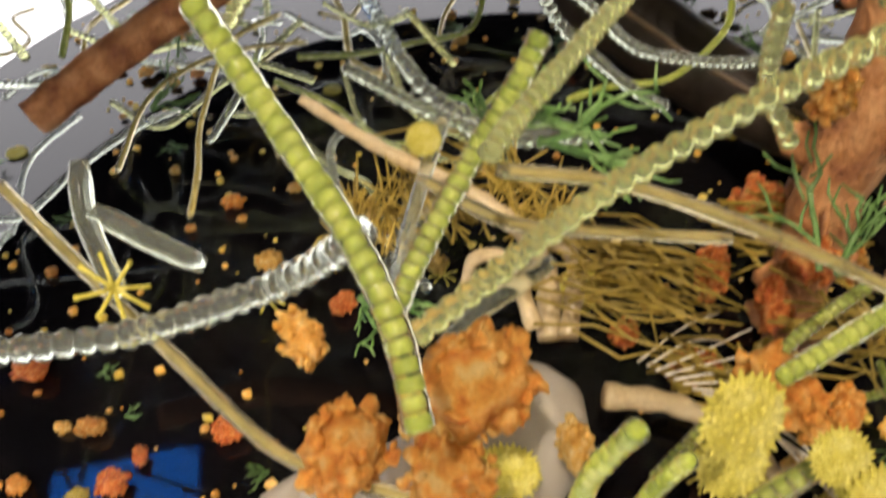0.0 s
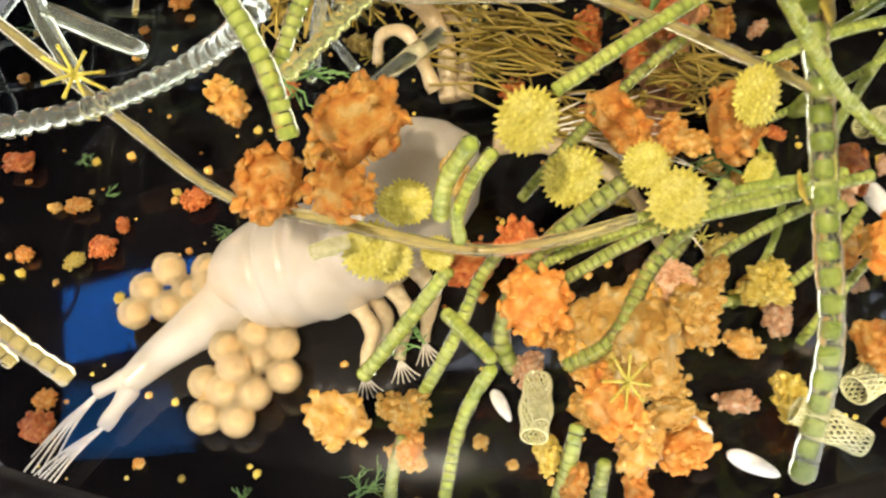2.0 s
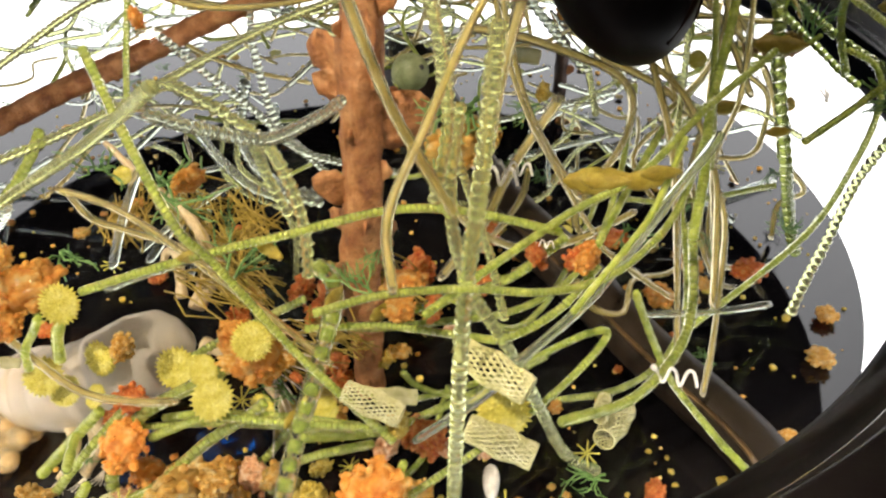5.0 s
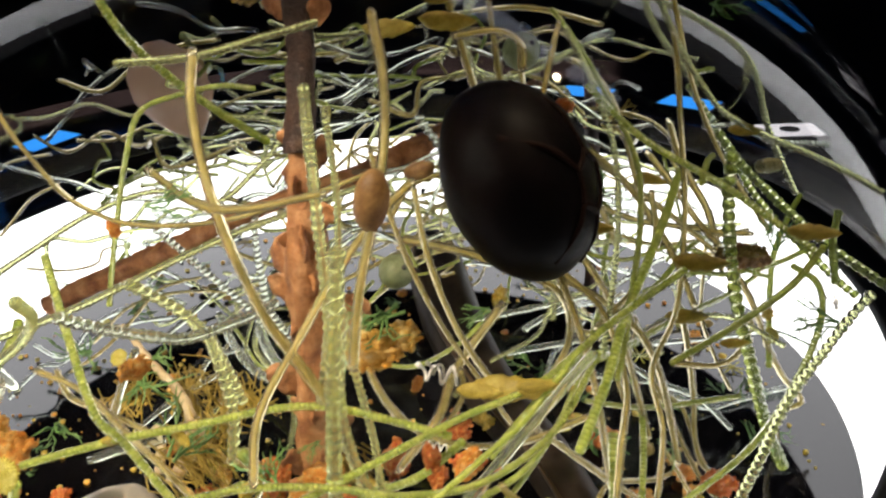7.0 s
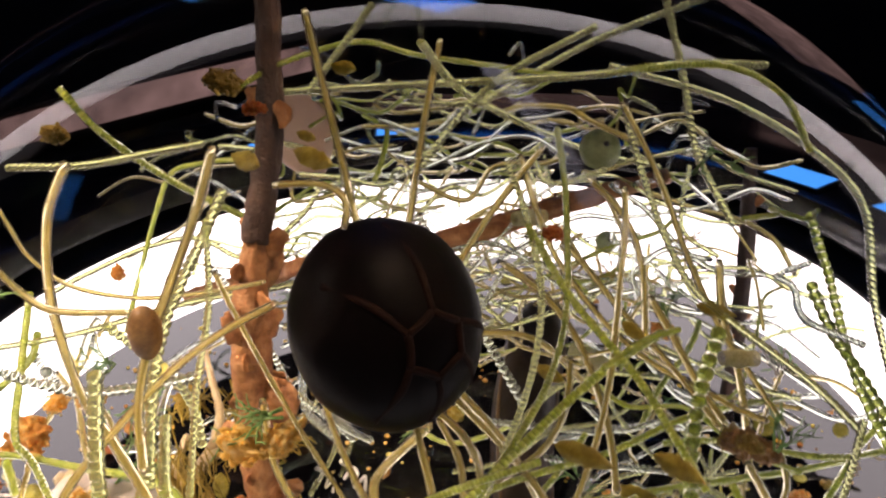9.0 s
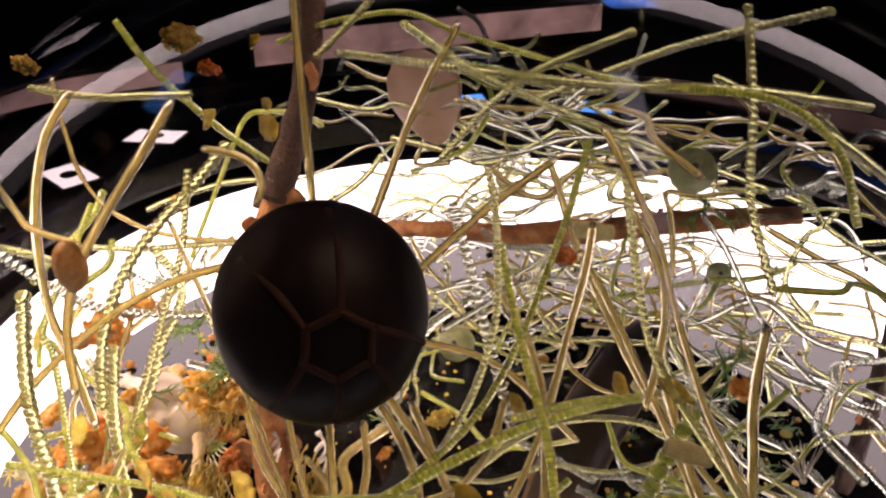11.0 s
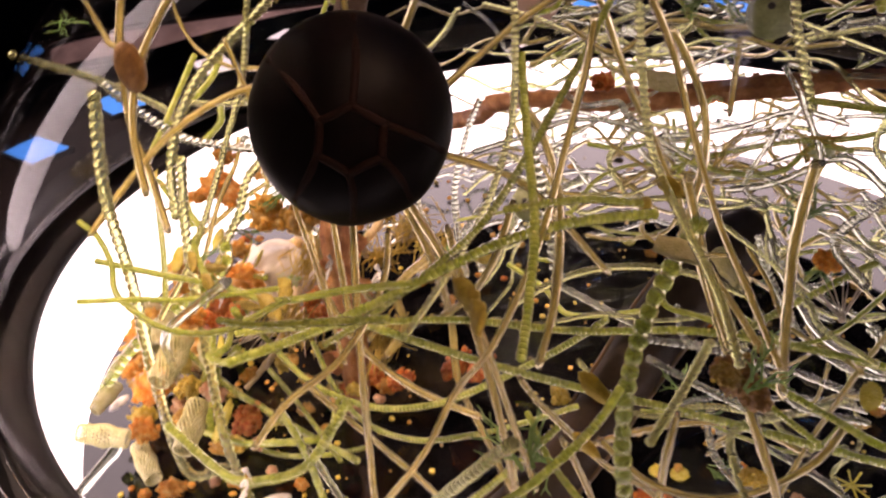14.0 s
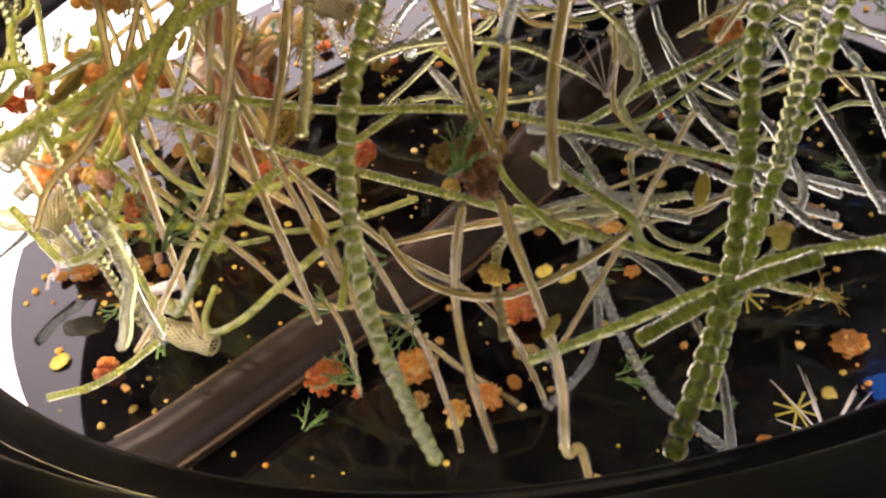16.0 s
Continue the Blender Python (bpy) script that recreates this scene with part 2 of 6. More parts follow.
def spline(points, step):
    """Catmull-Rom through the points, at about even steps."""
    P = np.array(points, float)
    P = np.vstack([2 * P[0] - P[1], P, 2 * P[-1] - P[-2]])
    fine = []
    for i in range(1, len(P) - 2):
        a, b, c, d = P[i - 1], P[i], P[i + 1], P[i + 2]
        for u in np.linspace(0, 1, 24, endpoint=False):
            fine.append(0.5 * (2 * b + (c - a) * u + (2 * a - 5 * b + 4 * c - d) * u * u + (3 * b - a - 3 * c + d) * u ** 3))
    fine = np.array(fine + [P[-2]])
    s = np.r_[0, np.cumsum(np.linalg.norm(np.diff(fine, axis=0), axis=1))]
    n = max(3, int(s[-1] / step) + 1)
    u = np.linspace(0, s[-1], n)
    return np.stack([np.interp(u, s, fine[:, k]) for k in range(3)], 1), s[-1]


def sweep(centres, radii, sides=8, cap=True, twist=0.0, flat=1.0):
    """A tube with a ring of the given radius at each centre."""
    C = np.array(centres, float)
    T = np.gradient(C, axis=0)
    T /= np.linalg.norm(T, axis=1)[:, None] + 1e-12
    ref = np.array([0.31, 0.17, 0.93])
    n = np.cross(T[0], ref)
    n /= np.linalg.norm(n)
    verts, faces = [], []
    for i, (c, t, r) in enumerate(zip(C, T, radii)):
        n = n - t * (n @ t)
        n /= np.linalg.norm(n) + 1e-12
        b = np.cross(t, n)
        for k in range(sides):
            a = 2 * math.pi * k / sides + twist * i
            verts.append(c + r * (math.cos(a) * n + flat * math.sin(a) * b))
    for i in range(len(C) - 1):
        for k in range(sides):
            k2 = (k + 1) % sides
            faces.append((i * sides + k, i * sides + k2, (i + 1) * sides + k2, (i + 1) * sides + k))
    if cap:
        faces.append(tuple(range(sides))[::-1])
        faces.append(tuple((len(C) - 1) * sides + k for k in range(sides)))
    return verts, faces


def ico(level, radius=1.0):
    bm = bmesh.new()
    bmesh.ops.create_icosphere(bm, subdivisions=level, radius=radius)
    v = [tuple(x.co) for x in bm.verts]
    f = [tuple(x.index for x in q.verts) for q in bm.faces]
    bm.free()
    return v, f


def lathe(profile, sides=96):
    verts, faces = [], []
    for r, z in profile:
        for k in range(sides):
            a = 2 * math.pi * k / sides
            verts.append((r * math.cos(a), r * math.sin(a), z))
    for i in range(len(profile) - 1):
        for k in range(sides):
            k2 = (k + 1) % sides
            faces.append((i * sides + k, i * sides + k2, (i + 1) * sides + k2, (i + 1) * sides + k))
    return verts, faces


def box(x0, y0, z0, x1, y1, z1):
    v = [(x, y, z) for x in (x0, x1) for y in (y0, y1) for z in (z0, z1)]
    return v, [(0, 1, 3, 2), (4, 6, 7, 5), (0, 4, 5, 1), (2, 3, 7, 6), (0, 2, 6, 4), (1, 5, 7, 3)]


def thing(name, me, label, category, group="", kind=""):
    return tagged(new(name, me), label, category, group, kind)


# ---- the display's setting ----
R_FLOOR, R_TOP, H_BAND = 0.6175, 0.619, 0.166
v, f = lathe([(0.0001, 0.0), (0.30, 0.0), (R_FLOOR + 0.004, 0.0), (R_FLOOR + 0.004, -0.02), (0.0001, -0.02)], 128)
thing("floor", mesh_of("floor", v, f, M["acrylic"], False), "round floor of glossy black acrylic", "floor", kind="structure")
v, f = lathe([(R_FLOOR, 0.001), (R_TOP, H_BAND), (R_TOP + 0.004, H_BAND), (R_FLOOR + 0.006, 0.001), (R_FLOOR, 0.001)], 160)
thing("light_band", mesh_of("light_band", v, f, M["band"]), "glowing white diffuser band around the round floor", "light", kind="structure")
v, f = lathe([(R_TOP + 0.0045, H_BAND - 0.004), (R_TOP - 0.0015, H_BAND + 0.001), (R_TOP - 0.0015, H_BAND + 0.006), (R_TOP + 0.004, H_BAND + 0.012), (0.70, H_BAND + 0.010), (0.71, H_BAND), (0.71, -0.9), (0.702, -0.9), (0.70, H_BAND - 0.01), (R_TOP + 0.006, H_BAND - 0.008)], 160)
thing("rim_collar", mesh_of("rim_collar", v, f, M["collar"]), "black painted rim around the lit band", "rim", kind="structure")
A_D, C_D, Z_D = 0.652, 0.49, 0.197
prof = [(A_D * math.cos(a), Z_D + C_D * math.sin(a)) for a in np.linspace(0, math.pi / 2 - 0.002, 40)]
prof_in = [((A_D - 0.004) * math.cos(a), Z_D + (C_D - 0.004) * math.sin(a)) for a in np.linspace(math.pi / 2 - 0.002, 0, 40)]
v, f = lathe(prof + prof_in + [prof[0]], 160)
dome = thing("dome", mesh_of("dome", v, f, M["dome"]), "clear acrylic dome over the round display", "dome", kind="structure")
dome.visible_shadow = False

# the dim hall around it
for name, b, mat, label in (
    ("ground", (-6, -6, -0.92, 6, 6, -0.90), "carpet", "dark carpeted floor of a dim hall"),
    ("ceiling", (-6, -6, 3.0, 6, 6, 3.1), "room", "dark ceiling of the hall"),
    ("wall_north", (-6, 5.0, -0.9, 6, 5.1, 3.0), "room", "dark brown hall wall"),
    ("wall_south", (-6, -5.1, -0.9, 6, -5.0, 3.0), "room", "dark brown hall wall"),
    ("wall_west", (-5.1, -5, -0.9, -5.0, 5, 3.0), "room", "dark brown hall wall"),
    ("wall_east", (5.0, -5, -0.9, 5.1, 5, 3.0), "room", "dark brown hall wall"),
):
    v, f = box(*b)
    thing(name, mesh_of(name, v, f, M[mat], False), label, name.split("_")[0], kind="structure")

# the ledge outside the dome; glowing plates on it stand in for screen reflections
v, f = lathe([(0.668, 0.195), (0.668, 0.232), (0.671, 0.235), (0.985, 0.235), (0.99, 0.230), (0.99, 0.18), (0.712, 0.18)], 128)
thing("ledge", mesh_of("ledge", v, f, M["ledge"]), "dark mauve ledge around the dome", "ledge", kind="structure")


def label_screen(x, y, turn, mat, label):
    v, f = box(-0.052, -0.034, 0, 0.052, 0.034, 0.006)
    ob = thing("label_screen", mesh_of("label_screen", v, f, M["collar"], False), label, "screen", "label screens")
    ob.matrix_world = pose(x, y, 0.2352, 0, 0, turn)
    v, f = box(-0.047, -0.029, 0.0062, 0.047, 0.029, 0.0075)
    part("display", mesh_of("display", v, f, M[mat], False), ob, "glowing face that stands in for the reflection")
    if mat == "white_glint":
        v, f = lathe([(0.0001, 0.0085), (0.016, 0.0085), (0.016, 0.0078)], 24)
        part("picture", mesh_of("picture", [(p[0], p[1] * 0.9, p[2]) for p in v], f, M["collar"], False), ob, "dark oval picture")


for x, y, turn, mat, label in (
    (-0.432, -0.613, 35, "screen", "small blue glowing plate standing in for a screen's reflection in the dome"),
    (-0.575, -0.475, 25, "white_glint", "small white glowing plate standing in for a screen's reflection in the dome"),
    (-0.270, -0.700, 45, "screen", "small blue glowing plate standing in for a screen's reflection in the dome"),
    (0.510, 0.547, 20, "white_glint", "small white glowing plate with a dark oval, standing in for a screen's reflection"),
    (0.345, 0.665, -20, "screen", "small blue glowing plate standing in for a screen's reflection in the dome"),
    (0.155, 0.700, -8, "screen", "small blue glowing plate standing in for a screen's reflection in the dome"),
    (-0.560, 0.450, 50, "screen", "small blue glowing plate standing in for a screen's reflection in the dome"),
    (-0.690, 0.240, 80, "screen", "small blue glowing plate standing in for a screen's reflection in the dome"),
    (-0.710, -0.335, 60, "white_glint", "small white glowing plate standing in for a screen's reflection in the dome"),
):
    label_screen(x, y, turn, mat, label)


# rose hall panels; the light on their faces is put in as emission
def wall_panel(x, y, z, w, h, turn, mat, label):
    v, f = box(-w / 2, -0.03, -h / 2, w / 2, 0.03, h / 2)
    ob = thing("wall_panel", mesh_of("wall_panel", v, f, M["room"], False), label, "panel", "backlit hall panels")
    ob.matrix_world = pose(x, y, z, 0, 0, turn)
    v, f = box(-w / 2 + 0.03, -0.04, -h / 2 + 0.03, w / 2 - 0.03, -0.031, h / 2 - 0.03)
    part("panel_face", mesh_of("panel_face", v, f, M[mat], False), ob, "panel face with its lighting put in as glow")


wall_panel(-4.2, 4.3, 0.35, 2.4, 0.75, 40, "rose", "rose panel with added glow standing far off in the hall")
wall_panel(-4.75, 1.6, -0.62, 2.6, 0.26, 90, "rose", "low rose panel with added glow along the hall wall")
wall_panel(-4.75, -1.2, -0.70, 2.2, 0.20, 90, "rose", "low rose panel with added glow along the hall wall")
wall_panel(-1.2, 4.85, 0.9, 1.6, 1.2, 0, "rose", "rose panel with added glow on the hall wall")


def ceiling_panel(x, y, z, w, d, turn, mat, label):
    v, f = box(-w / 2 - 0.03, -d / 2 - 0.03, 0.004, w / 2 + 0.03, d / 2 + 0.03, 0.04)
    ob = thing("hanging_screen", mesh_of("hanging_screen", v, f, M["room"], False), label, "screen", "screens over the display")
    ob.matrix_world = pose(x, y, z, 0, 0, turn)
    v, f = box(-w / 2, -d / 2, 0, w / 2, d / 2, 0.003)
    part("screen_face", mesh_of("screen_face", v, f, M[mat], False), ob, "glowing screen face")
    for s in (-1, 1):
        v, f = sweep([(s * w * 0.3, 0, 0.04), (s * w * 0.3, 0, 3.0 - z)], [0.008, 0.008], 8)
        part("hanger", mesh_of("hanger", v, f, M["collar"]), ob, "thin black hanger")


ceiling_panel(-1.50, 1.55, 2.85, 0.66, 0.42, 8, "bigscreen", "blue glowing screen hanging face down over the hall")
ceiling_panel(-1.69, -1.46, 2.4, 0.30, 0.40, 20, "screen", "dim blue screen hanging face down over the hall")
ceiling_panel(0.45, 0.74, 2.4, 1.30, 0.15, -10, "greylight", "long grey-white light panel hanging over the hall")
ceiling_panel(1.46, 0.68, 2.4, 0.46, 0.20, -4, "greylight", "short grey-white light panel hanging over the hall")


# ---- strands of algae ----
LABEL = {
    "seg": ("algae_filament", "green segmented algae filament with pale clear walls", "filament"),
    "seg_tan": ("algae_filament", "tan segmented algae filament with a blunt end", "filament"),
    "square": ("algae_filament", "pale green algae filament with square dark green cells", "filament"),
    "big": ("algae_filament", "thick green chain of barrel-shaped algae cells", "filament"),
    "bead": ("beaded_filament", "olive glassy beaded algae chain", "filament"),
    "clear_bead": ("beaded_filament", "clear glassy beaded algae chain", "filament"),
    "clear": ("clear_filament", "clear glassy algae tube", "filament"),
    "glass": ("clear_filament", "clear glassy algae tube with a cut end", "filament"),
    "tan": ("stalk", "smooth tan translucent stalk", "stalk"),
}


def strand(kind, r, points, group="tangle of algae filaments"):
    name, label, cat = LABEL[kind]
    r = r * (0.88 if kind in ("tan", "seg") else 1.0)
    rng = random.Random(int(abs(points[0][0]) * 7919 + abs(points[-1][1]) * 104729))
    if kind in ("seg", "seg_tan", "square", "big", "bead", "clear_bead"):
        ratio = {"square": 1.9, "seg": 1.15, "seg_tan": 1.7, "big": 1.75, "bead": 1.5, "clear_bead": 1.5}[kind]
        _, length = spline(points, 1)
        cells = max(3, round(length / (r * ratio)))
        prof = {"square": (0.92, 1.0, 1.01, 1.0), "seg": (0.95, 1.0, 1.0, 1.0), "seg_tan": (0.9, 1.0, 1.02, 1.0), "big": (0.74, 0.98, 1.06, 0.98), "bead": (0.70, 0.98, 1.06, 0.98), "clear_bead": (0.66, 0.98, 1.10, 0.98)}[kind]
        c, _ = spline(points, length / (cells * 4) * 0.9999)
        rad = [r * prof[i % 4] * (1 + 0.05 * math.sin(i * 0.37 + points[0][0] * 90)) for i in range(len(c))]
        rad[0], rad[-1] = rad[0] * 0.8, rad[-1] * 0.8
        v, f = sweep(c, rad, 10)
        wall = {"square": "seg_wall", "seg": "seg_wall", "seg_tan": "tan", "big": "seg_wall", "bead": "bead", "clear_bead": "clear"}[kind]
        ob = thing(name, mesh_of(name, v, f, M[wall]), label, cat, group)
        ob.visible_shadow = False
        if kind in ("seg", "big", "seg_tan", "square"):
            cores = []
            share = {"square": 0.60, "seg": 0.66, "big": 0.74, "seg_tan": 0.5}[kind]
            for k in range(len(c) // 4):
                seg = c[4 * k:4 * k + 5]
                if len(seg) < 5:
                    continue
                j = rng.uniform(0.85, 1.08)
                g = {"big": 0.13, "square": 0.17}.get(kind, 0.08)
                a, b = seg[0] * (1 - g) + seg[4] * g, seg[0] * g + seg[4] * (1 - g)
                mid = seg[2]
                q = [a, a * 0.6 + mid * 0.4, mid, b * 0.6 + mid * 0.4, b]
                cores.append(sweep(q, [r * share * j * x for x in ((0.55, 0.95, 1.0, 0.95, 0.55) if kind == "big" else (0.80, 0.98, 1.0, 0.98, 0.80))], 7))
            v, f = merge(*cores)
            core = {"square": "big_core", "seg": "seg_core", "big": "big_core", "seg_tan": "tan_core"}[kind]
            tagged(part("cell_content", mesh_of("cell_content", v, f, M[core]), ob, "row of green cell contents inside the wall"), kind="stuff")
    else:
        step = r * 1.6
        c, length = spline(points, step)
        rad = [r * (1 + 0.07 * math.sin(i * 0.31 + points[0][1] * 60) + (0.14 if i % 11 == 6 else 0)) for i in range(len(c))]
        rad[0], rad[-1] = rad[0] * 0.75, rad[-1] * 0.7
        v, f = sweep(c, rad, 10)
        ob = thing(name, mesh_of(name, v, f, M["tan" if kind == "tan" else "clear"]), label, cat, group)
        ob.visible_shadow = False
        if kind == "tan":
            v, f = sweep(c[1:-1], [r * 0.42] * (len(c) - 2), 6)
            part("core", mesh_of("core", v, f, M["tan_core"]), ob, "yellowish inner core")
    return ob


strand('seg', 0.0049, [(-0.130, -0.490, 0.284), (-0.134, -0.471, 0.302), (-0.143, -0.451, 0.316), (-0.156, -0.430, 0.329), (-0.169, -0.412, 0.344), (-0.182, -0.399, 0.363)])
strand('seg', 0.0046, [(-0.136, -0.437, 0.271), (-0.126, -0.423, 0.283), (-0.115, -0.411, 0.295), (-0.104, -0.402, 0.309), (-0.093, -0.398, 0.325), (-0.084, -0.394, 0.342)])
strand('clear_bead', 0.0064, [(-0.334, -0.353, 0.183), (-0.313, -0.358, 0.188), (-0.256, -0.359, 0.193), (-0.203, -0.364, 0.213), (-0.172, -0.373, 0.234), (-0.143, -0.387, 0.266)])
strand('tan', 0.0039, [(-0.342, -0.247, 0.201), (-0.279, -0.314, 0.181), (-0.241, -0.354, 0.171), (-0.190, -0.407, 0.162), (-0.136, -0.435, 0.162), (-0.065, -0.468, 0.162), (-0.021, -0.470, 0.161), (0.020, -0.471, 0.171)])
strand('glass', 0.0056, [(-0.281, -0.281, 0.232), (-0.279, -0.301, 0.212), (-0.267, -0.326, 0.181)])
strand('glass', 0.0056, [(-0.279, -0.293, 0.212), (-0.252, -0.302, 0.196), (-0.231, -0.304, 0.180)])
strand('seg_tan', 0.0053, [(-0.325, -0.452, 0.166), (-0.315, -0.457, 0.155), (-0.294, -0.476, 0.145), (-0.276, -0.490, 0.134)])
strand('seg_tan', 0.0042, [(-0.326, -0.459, 0.155), (-0.319, -0.464, 0.145), (-0.307, -0.476, 0.134)])
strand('seg', 0.0036, [(-0.054, -0.488, 0.257), (-0.063, -0.488, 0.241), (-0.071, -0.493, 0.226), (-0.071, -0.496, 0.210)])
strand('square', 0.0070, [(0.106, -0.390, 0.251), (0.120, -0.393, 0.229), (0.119, -0.433, 0.199), (0.113, -0.487, 0.159), (0.109, -0.532, 0.119), (0.093, -0.579, 0.057)])
strand('seg', 0.0053, [(-0.020, -0.505, 0.088), (0.005, -0.503, 0.109), (0.033, -0.473, 0.128), (0.063, -0.458, 0.148), (0.077, -0.448, 0.158)])
strand('seg', 0.0048, [(-0.101, -0.493, 0.058), (-0.078, -0.476, 0.088), (-0.059, -0.453, 0.108), (-0.041, -0.443, 0.128)])
strand('seg', 0.0049, [(-0.098, -0.549, 0.034), (-0.085, -0.518, 0.048), (-0.072, -0.504, 0.068), (-0.060, -0.499, 0.089)])
strand('seg', 0.0046, [(-0.129, -0.544, 0.035), (-0.124, -0.533, 0.049), (-0.115, -0.522, 0.069)])
strand('seg', 0.0054, [(-0.037, -0.566, 0.034), (-0.026, -0.548, 0.069), (-0.020, -0.536, 0.079)])
strand('seg', 0.0052, [(-0.014, -0.567, 0.033), (-0.007, -0.551, 0.058)])
strand('seg', 0.0048, [(-0.081, -0.471, 0.109), (-0.072, -0.489, 0.115), (-0.061, -0.511, 0.121)])
strand('seg', 0.0042, [(-0.016, -0.468, 0.118), (0.036, -0.465, 0.149), (0.100, -0.464, 0.158), (0.150, -0.458, 0.157)])
strand('seg', 0.0041, [(-0.028, -0.415, 0.127), (-0.002, -0.402, 0.147), (0.043, -0.375, 0.167), (0.082, -0.361, 0.187)])

strand('clear', 0.0049, [(-0.121, -0.163, 0.120), (-0.128, -0.189, 0.110), (-0.149, -0.227, 0.080)])
strand('clear', 0.0053, [(-0.117, -0.342, 0.147), (-0.091, -0.321, 0.151), (-0.054, -0.296, 0.155)])
strand('seg', 0.0037, [(-0.027, -0.475, 0.272), (0.013, -0.461, 0.284), (0.061, -0.447, 0.298), (0.107, -0.429, 0.306), (0.158, -0.406, 0.314), (0.192, -0.391, 0.312), (0.230, -0.391, 0.312), (0.280, -0.372, 0.291)])
strand('seg', 0.0042, [(0.163, -0.374, 0.196), (0.208, -0.367, 0.216), (0.246, -0.361, 0.236), (0.284, -0.359, 0.278)])
strand('seg', 0.0038, [(0.098, -0.407, 0.199), (0.157, -0.390, 0.197), (0.216, -0.388, 0.196), (0.250, -0.399, 0.211), (0.285, -0.377, 0.226), (0.309, -0.358, 0.256)])
strand('clear', 0.0039, [(0.192, -0.453, 0.146), (0.240, -0.435, 0.187), (0.269, -0.427, 0.227), (0.300, -0.417, 0.266), (0.325, -0.396, 0.300), (0.375, -0.338, 0.360)])
strand('seg', 0.0049, [(0.379, -0.270, 0.241), (0.387, -0.309, 0.190), (0.377, -0.348, 0.170), (0.346, -0.385, 0.151), (0.295, -0.439, 0.175)])


strand('seg', 0.0039, [(-0.028, -0.401, 0.412), (0.013, -0.436, 0.360), (0.047, -0.461, 0.323), (0.063, -0.456, 0.296), (0.115, -0.457, 0.221), (0.180, -0.465, 0.157)])
strand('seg', 0.0040, [(-0.021, -0.439, 0.107), (0.027, -0.442, 0.127), (0.096, -0.432, 0.126), (0.159, -0.430, 0.124)])
strand('seg', 0.0037, [(-0.033, -0.452, 0.108), (0.020, -0.440, 0.111), (0.096, -0.432, 0.115), (0.154, -0.426, 0.114)])
strand('seg', 0.0044, [(0.056, -0.459, 0.075), (0.105, -0.443, 0.094), (0.155, -0.436, 0.114)])
strand('seg', 0.0042, [(0.050, -0.447, 0.064), (0.068, -0.435, 0.084), (0.082, -0.423, 0.104)])
strand('seg', 0.0046, [(0.053, -0.444, 0.053), (0.093, -0.452, 0.036), (0.138, -0.448, 0.033), (0.168, -0.439, 0.062), (0.178, -0.433, 0.093)])


strand('seg', 0.0052, [(-0.059, -0.461, 0.235), (-0.072, -0.460, 0.209), (-0.077, -0.461, 0.183)])
strand('seg', 0.0064, [(-0.032, -0.481, 0.045), (-0.047, -0.489, 0.067), (-0.050, -0.474, 0.088), (-0.025, -0.454, 0.129), (0.039, -0.435, 0.169)])
strand('seg', 0.0057, [(-0.138, -0.465, 0.036), (-0.107, -0.455, 0.072), (-0.075, -0.442, 0.108)])
strand('bead', 0.0038, [(-0.130, -0.462, 0.289), (-0.069, -0.449, 0.330), (-0.011, -0.456, 0.371), (0.047, -0.488, 0.419), (0.101, -0.539, 0.467)])
strand('bead', 0.0050, [(-0.004, -0.353, 0.367), (0.024, -0.332, 0.334), (0.056, -0.341, 0.318), (0.078, -0.359, 0.303), (0.093, -0.373, 0.271), (0.102, -0.396, 0.240)])
strand('bead', 0.0048, [(0.032, -0.310, 0.302), (0.038, -0.302, 0.259), (0.054, -0.308, 0.227)])
strand('clear_bead', 0.0072, [(-0.150, 0.071, 0.143), (-0.122, -0.020, 0.125), (-0.092, -0.058, 0.105), (-0.037, -0.102, 0.105), (-0.000, -0.105, 0.105)])
strand('clear_bead', 0.0057, [(-0.167, -0.045, 0.137), (-0.109, -0.098, 0.128), (-0.054, -0.128, 0.117), (0.017, -0.133, 0.116)])
strand('clear', 0.0044, [(-0.143, -0.290, 0.125), (-0.126, -0.276, 0.177), (-0.105, -0.258, 0.228)])
strand('clear', 0.0033, [(-0.139, -0.248, 0.113), (-0.110, -0.209, 0.132), (-0.069, -0.166, 0.151)])
strand('tan', 0.0034, [(-0.096, -0.385, 0.286), (-0.047, -0.386, 0.274), (0.015, -0.405, 0.253), (0.077, -0.420, 0.221), (0.128, -0.435, 0.194)])
strand('tan', 0.0034, [(-0.123, -0.342, 0.253), (-0.091, -0.362, 0.243), (-0.061, -0.358, 0.231), (0.003, -0.372, 0.231)])
strand('tan', 0.0054, [(0.167, -0.240, 0.121), (0.205, -0.217, 0.179), (0.227, -0.220, 0.240), (0.263, -0.183, 0.296)])
strand('tan', 0.0032, [(0.207, -0.254, 0.172), (0.237, -0.239, 0.219), (0.246, -0.257, 0.269)])

strand('clear', 0.0030, [(0.349, -0.314, 0.175), (0.412, -0.283, 0.162), (0.461, -0.250, 0.150)])
strand('clear_bead', 0.0041, [(0.197, 0.037, 0.091), (0.245, 0.062, 0.095), (0.319, 0.112, 0.096)])


strand('bead', 0.0055, [(0.239, -0.432, 0.465), (0.235, -0.449, 0.379), (0.227, -0.453, 0.282), (0.225, -0.461, 0.173), (0.221, -0.459, 0.051), (0.207, -0.423, 0.035)])
